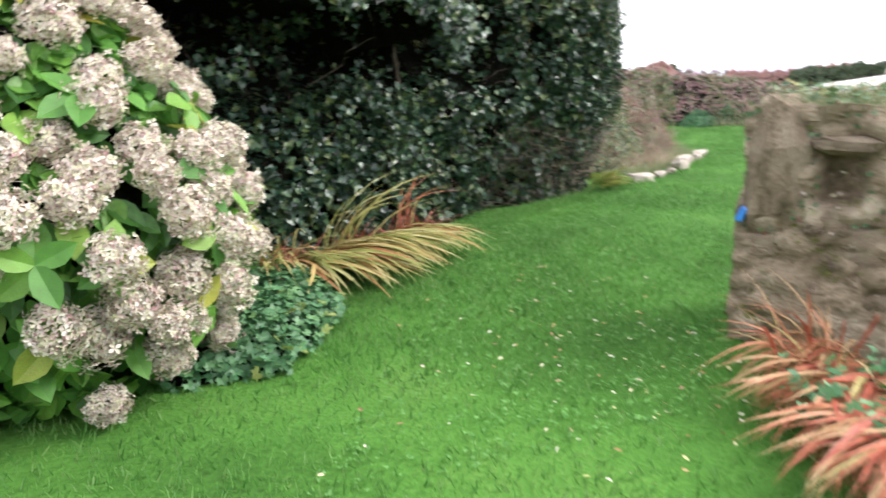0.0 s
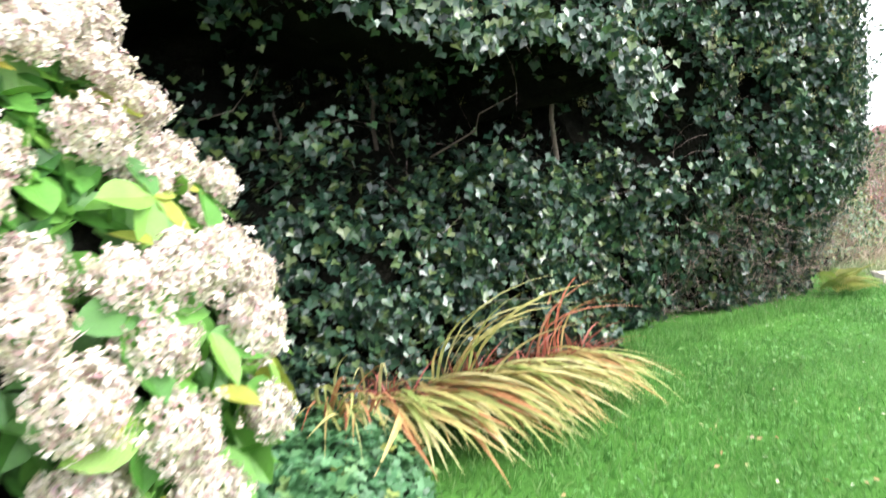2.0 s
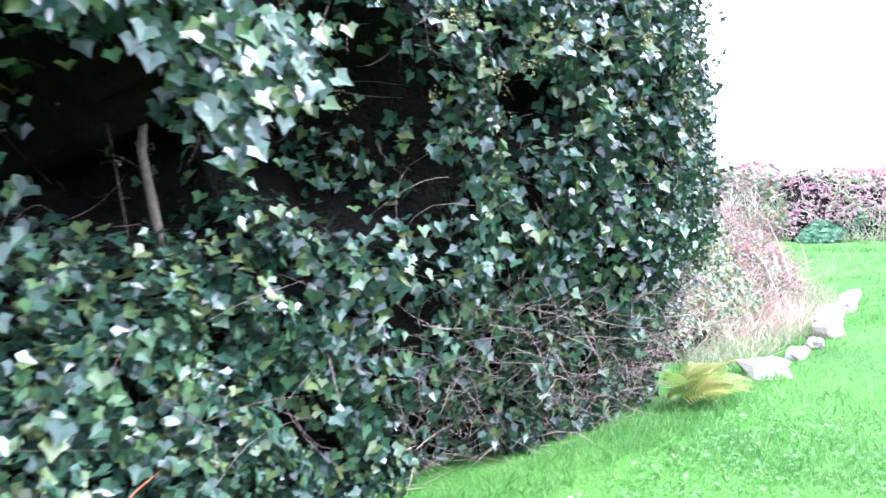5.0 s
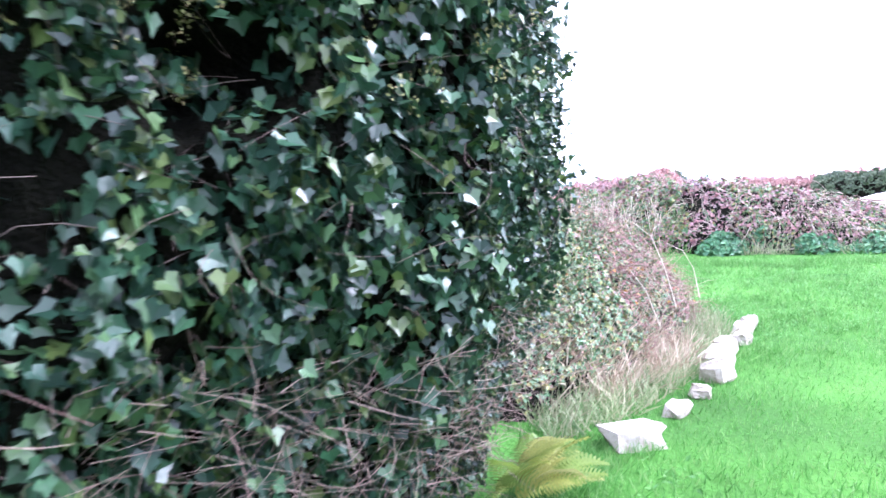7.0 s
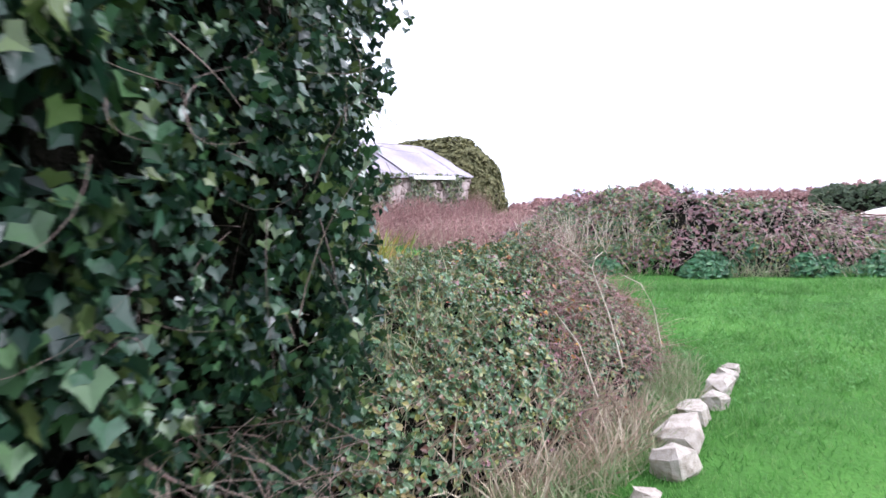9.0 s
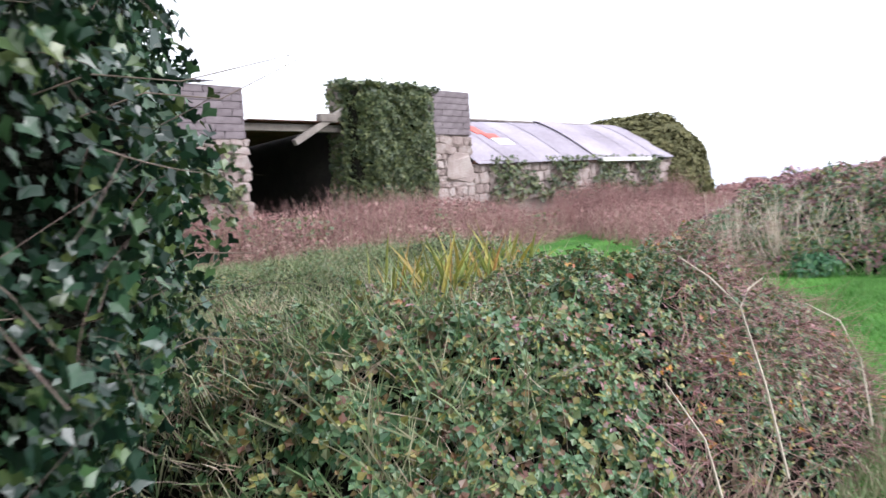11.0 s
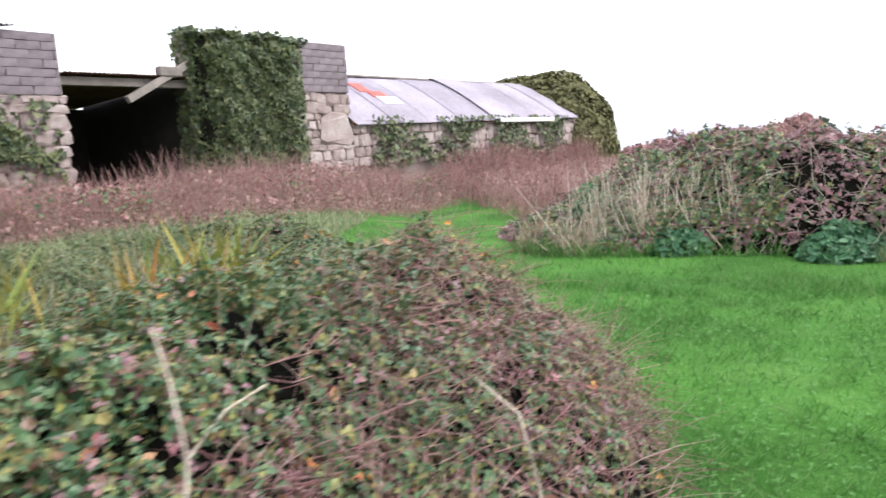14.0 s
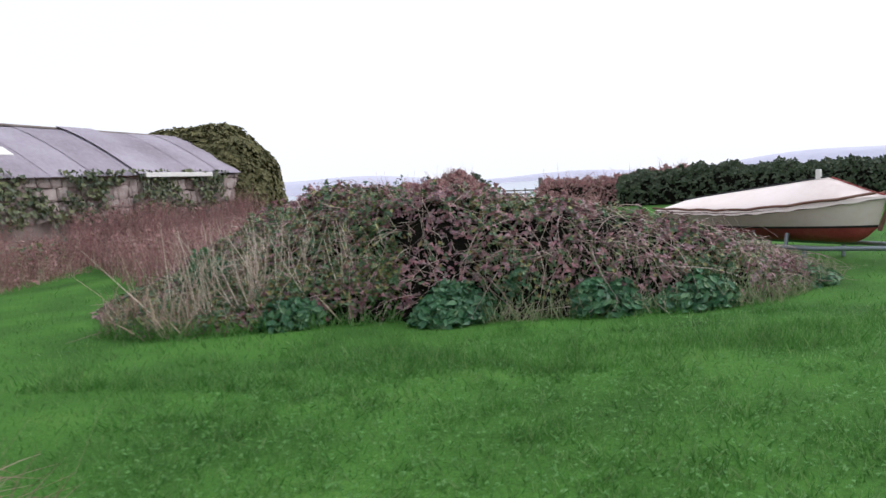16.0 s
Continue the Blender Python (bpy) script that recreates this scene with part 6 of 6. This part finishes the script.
# ---- boat on its trailer ----
def build_boat():
    boat = thing("boat", "small cream boat under a pale canvas cover behind the brambles", "boat", Matrix.Translation((13.6, 8.95, 0)) @ Matrix.Diagonal((1, 1, 0.9, 1)))
    L = 3.5
    st = np.linspace(0, 1, 22)

    def beam(t):
        return 0.86 * math.sin(min(1.0, t * 1.9) * math.pi / 2) ** 0.8 * (1 - 0.18 * max(0, t - 0.5) ** 2 * 4)

    def keel(t):
        return 0.30 + 0.25 * max(0.0, 1 - t / 0.14) ** 2

    def sheer(t):
        return 0.79 + 0.22 * (1 - min(1, t / 0.55)) ** 1.6 + 0.03 * t

    def skin(name, lo, hi, material, label, steps=5, out=0.0):
        V, F = [], []
        for side in (-1, 1):
            for t in st:
                for j in range(steps):
                    f = j / (steps - 1)
                    z0, z1 = keel(t), sheer(t)
                    a, b = lo(t), hi(t)
                    z = a + (b - a) * f
                    q = np.clip((z - z0) / max(1e-3, z1 - z0), 0, 1)
                    rake = 0.12 * (1 - q) * max(0, 1 - t * 6)
                    V.append((side * (beam(t) * q ** 0.5 + out), t * L + rake, z))
        m = len(st) * steps
        for sd in range(2):
            for i in range(len(st) - 1):
                for j in range(steps - 1):
                    a = sd * m + i * steps + j
                    F.append((a, a + steps, a + steps + 1, a + 1) if sd else (a, a + 1, a + steps + 1, a + steps))
        a = (len(st) - 1) * steps
        for j in range(steps - 1):
            F.append((a + j, a + j + 1, m + a + j + 1, m + a + j))
        put(name, mesh_of(name, V, F, material, True), boat, label)

    skin("bottom", keel, lambda t: max(keel(t), 0.55), M_antifoul, "red antifouled bottom", 6)
    skin("waterline", lambda t: 0.55, lambda t: 0.585, M_black, "black waterline band", 2, 0.004)
    skin("hull_side", lambda t: 0.585, sheer, M_hull, "cream painted topsides", 5)
    skin("rubbing_strake", lambda t: sheer(t) - 0.03, lambda t: sheer(t) + 0.02, M_rust, "dark rubbing strake", 2, 0.02)

    # cover: a tent over a ridge, hanging over the gunwale
    def ridge(t):
        return np.interp(t, [0, 0.06, 0.23, 0.9, 1.0], [1.02, 1.08, 1.33, 1.04, 0.98])

    V, F = [], []
    prof = (-1.0, -0.96, -0.6, -0.2, 0.0, 0.2, 0.6, 0.96, 1.0)
    for t in np.linspace(0.0, 1.0, 26):
        for u in prof:
            w = beam(t) + 0.03
            if abs(u) == 1.0:
                z = sheer(t) - 0.02 + 0.012 * math.sin(t * 60)
            else:
                z = ridge(t) - (ridge(t) - sheer(t) - 0.03) * abs(u) ** (1.25 if t > 0.1 else 1.0) - 0.02 * math.sin(math.pi * abs(u))
            V.append((u * w, t * L - 0.02, z))
    k = len(prof)
    F = [(i * k + j, i * k + j + 1, (i + 1) * k + j + 1, (i + 1) * k + j) for i in range(25) for j in range(k - 1)]
    put("canvas_cover", mesh_of("canvas_cover", V, F, M_canvas, True), boat, "pale pinkish canvas cover laced over a ridge")
    tube("ridge_rope", [(0, t * L, ridge(t) + 0.012) for t in np.linspace(0.23, 1, 14)], [0.012] * 14, M_black, boat, "dark ridge line of the cover", 5)
    tube("ridge_rope", [(0, t * L, ridge(t) + 0.012) for t in np.linspace(0.0, 0.22, 7)], [0.012] * 7, M_antifoul, boat, "red edging of the cover at the bow", 5)
    for side in (-1, 1):
        tube("cover_hem", [(side * (beam(t) + 0.035), t * L, sheer(t) + 0.07 + 0.01 * math.sin(40 * t)) for t in np.linspace(0.02, 1, 20)], [0.022] * 20, M_rust, boat, "brown hem of the cover", 5)
    part("mast_foot", box_bm(-0.03, 0.93, 1.3, 0.03, 1.0, 1.46, 0.01), M_whitepaint, boat, "white mast foot")
    tube("stem_post", [(0, 0.10, 0.5), (0, 0.0, 0.8), (0, -0.04, 1.05)], (0.03, 0.03, 0.03), M_rust, boat, "dark stem post", 6)
    tr = thing("boat_trailer", "grey galvanised trailer frame under the boat", "trailer", Matrix.Translation((13.6, 8.95, 0)))
    for x in (-0.45, 0.45):
        tube("rail", [(x, 0.7, 0.22), (x, 4.2, 0.22)], (0.04, 0.04), M_galv, tr, sides=6)
        tube("tow_bar", [(x, 0.72, 0.22), (0, -0.9, 0.26)], (0.035, 0.035), M_galv, tr, sides=6)
        tube("support", [(x, 1.2, 0.22), (x * 0.9, 1.2, 0.42)], (0.03, 0.03), M_galv, tr, sides=6)
        tube("leg", [(x, 0.9, 0.22), (x, 0.9, 0.0)], (0.03, 0.03), M_galv, tr, sides=6)
        tube("leg", [(x, 3.9, 0.22), (x, 3.9, 0.0)], (0.03, 0.03), M_galv, tr, sides=6)
    tube("bow_post", [(0, -0.25, 0.25), (0, -0.12, 0.75)], (0.03, 0.03), M_galv, tr, "bow support post", 6)
    tube("cross_bar", [(-0.5, 2.6, 0.22), (0.5, 2.6, 0.22)], (0.035, 0.035), M_galv, tr, sides=6)
    tube("jockey_leg", [(0, -0.8, 0.25), (0, -0.8, 0.0)], (0.03, 0.03), M_galv, tr, sides=6)


build_boat()


# ---- bare tree beyond the wall ----
def build_bare_tree():
    t = thing("bare_tree", "leafless dark-twigged shrub beyond the stone wall", "tree", Matrix.Translation((0.6, -2.05, 0)))
    rng = np.random.default_rng(4)

    def grow(p, d, ln, r, depth):
        pts = [p]
        for _ in range(3):
            d = (d + Vector(rng.normal(0, 0.16, 3))).normalized()
            p = p + d * ln / 3
            pts.append(p)
        tube("trunk" if depth == 0 else "limb", pts, [r, r * 0.85, r * 0.7, r * 0.5], M_bark, t, sides=5)
        if depth < 3:
            for _ in range(3):
                grow(p, (d + Vector(rng.normal(0, 0.55, 3)) + Vector((-0.15, -0.05, 0.1))).normalized(), ln * 0.62, r * 0.5, depth + 1)

    grow(Vector((0, 0, 0)), Vector((-0.12, -0.05, 1)), 1.25, 0.045, 0)


build_bare_tree()


# ---- lawn blades, weeds and fallen leaves ----
def build_lawn():
    g = thing("lawn_grass", "short bright green lawn grass", "grass", kind="stuff")
    walkline = np.array([(-4.6, -6.8), (-4.1, -5.7), (-3.3, -4.0), (-2.9, -3.5), (-1.6, -2.0), (-0.4, -0.7), (0.9, 0.9), (2.1, 2.1), (3.8, 3.3)])
    n = 230000
    i = RNG.integers(0, len(walkline), n)
    r = RNG.gamma(2.2, 2.6, n) + 0.4
    a = RNG.uniform(radians(-25), radians(150), n)
    q = walkline[i] + np.stack([r * np.cos(a), r * np.sin(a)], 1)
    bad = inside(HEDGE_LINE, q[:, 0], q[:, 1]) | inside(MOUND.poly, q[:, 0], q[:, 1]) | inside(BANK.poly, q[:, 0], q[:, 1])
    q = q[~bad]
    d = np.min(np.hypot(q[:, None, 0] - walkline[None, :, 0], q[:, None, 1] - walkline[None, :, 1]), 1)
    h = RNG.uniform(0.025, 0.06, len(q)) * (1 + 0.35 * waves(q[:, 0], q[:, 1], 0.8)) * (1 + 0.05 * d)
    blades("grass_blades", q, ground_z(q[:, 0], q[:, 1]) - 0.003, h, M_grass, g, "short lawn grass", 0.55, 1.5)
    # scattered coarse tufts
    c = within([(2.6, 3.0), (12.0, 3.0), (12.5, 7.5), (7.5, 9.5), (4.2, 10.5), (3.9, 7.0)], 420)
    q = (c[:, None] + RNG.normal(0, 0.06, (len(c), 26, 2))).reshape(-1, 2)
    blades("grass_tufts", q, ground_z(q[:, 0], q[:, 1]), RNG.uniform(0.05, 0.11, len(q)), M_grass, g, "coarse grass tufts", 0.9, 0.9)
    # a longer unmown strip and rough edges
    strip = [(3.4, 10.0), (4.85, 8.85), (6.3, 7.95), (7.8, 7.1), (9.2, 6.5), (12.5, 5.5), (12.8, 6.6), (9.6, 7.4), (7.5, 8.4), (5.2, 9.6), (3.8, 10.8)]
    q = np.vstack([within(strip, 15000)])
    q = q[waves(q[:, 0], q[:, 1], 1.5, 4.0) + RNG.normal(0, 0.35, len(q)) > 0.0]
    blades("unmown_grass", q, ground_z(q[:, 0], q[:, 1]), RNG.uniform(0.05, 0.14, len(q)), M_grass, g, "longer unmown grass", 0.6, 0.7)
    edge = [(-2.6, -0.5), (-1.4, 0.3), (-0.5, 0.9), (0.3, 1.3), (0.9, 1.7), (0.5, 1.9), (-0.1, 1.5), (-1.0, 1.0), (-2.4, 0.2)]
    q = within(edge, 2200)
    blades("rough_edge", q, ground_z(q[:, 0], q[:, 1]), RNG.uniform(0.04, 0.11, len(q)), M_grass, g, "rough grass at the hedge foot", 0.6, 0.6)
    q = within([(-7.0, 10.0), (-3.0, 10.0), (0.8, 10.8), (1.6, 10.6), (1.7, 12.5), (1.9, 14.5), (2.2, 17.0), (0.5, 15.0), (-1.6, 13.0), (-5.0, 13.0), (-8.0, 12.5)], 15000)
    blades("rough_grass", q, ground_z(q[:, 0], q[:, 1]), RNG.uniform(0.08, 0.22, len(q)), M_rough, g, "rough pale grass before the barn", 0.6, 0.9)
    q = within([(-2.7, -0.6), (-1.4, 0.2), (-0.5, 0.8), (0.4, 1.2), (1.0, 1.6), (0.4, 0.6), (-1.0, -0.5), (-2.4, -1.3)], 500)
    p = np.column_stack([q, np.full(len(q), 0.03) + RNG.uniform(0, 0.04, len(q))])
    put("lawn_weeds", leaves("lawn_weeds", *OVAL, p, np.tile([[0, 0, 1.0]], (len(p), 1)), RNG.normal(0, 1, p.shape), RNG.uniform(0.018, 0.04, len(p)), M_grass, 0.3, 0.4), g, "low weeds at the lawn edge", kind="stuff")
    q = np.vstack([within([(2.5, 3.6), (9.5, 3.6), (10.5, 8.0), (4.5, 9.6)], 11000), within([(-4.5, -4.5), (-2.3, -4.3), (1.2, 0.6), (0.2, 1.3), (-2.8, -1.2)], 4200)])
    p = np.column_stack([q, np.full(len(q), 0.03)])
    put("clover", leaves("clover", *TRI, p, np.tile([[0, 0, 1.0]], (len(p), 1)), RNG.normal(0, 1, p.shape), RNG.uniform(0.012, 0.032, len(p)), M_clover, 0.3, 0.3), g, "clover in the lawn", kind="stuff")
    data = mesh_of("fallen_leaf", OVAL[0], OVAL[1], M_fallen)
    q = np.vstack([within([(-3.4, -5.0), (-2.2, -4.4), (-2.0, -3.3), (-2.9, -2.6), (-3.6, -3.6)], 95), within([(-4.6, -4.6), (-2.0, -3.0), (-1.0, -0.6), (-3.4, -2.0)], 70)])
    for x, y in q:
        m = Matrix.Translation((x, y, 0.035)) @ Euler((RNG.normal(0, 0.3), RNG.normal(0, 0.3), RNG.uniform(0, 6))).to_matrix().to_4x4() @ Matrix.Scale(RNG.uniform(0.013, 0.032), 4)
        tagged(put("fallen_leaf", data, m=m), "pale fallen leaf lying on the lawn", "leaf", "fallen leaves on the lawn")


build_lawn()
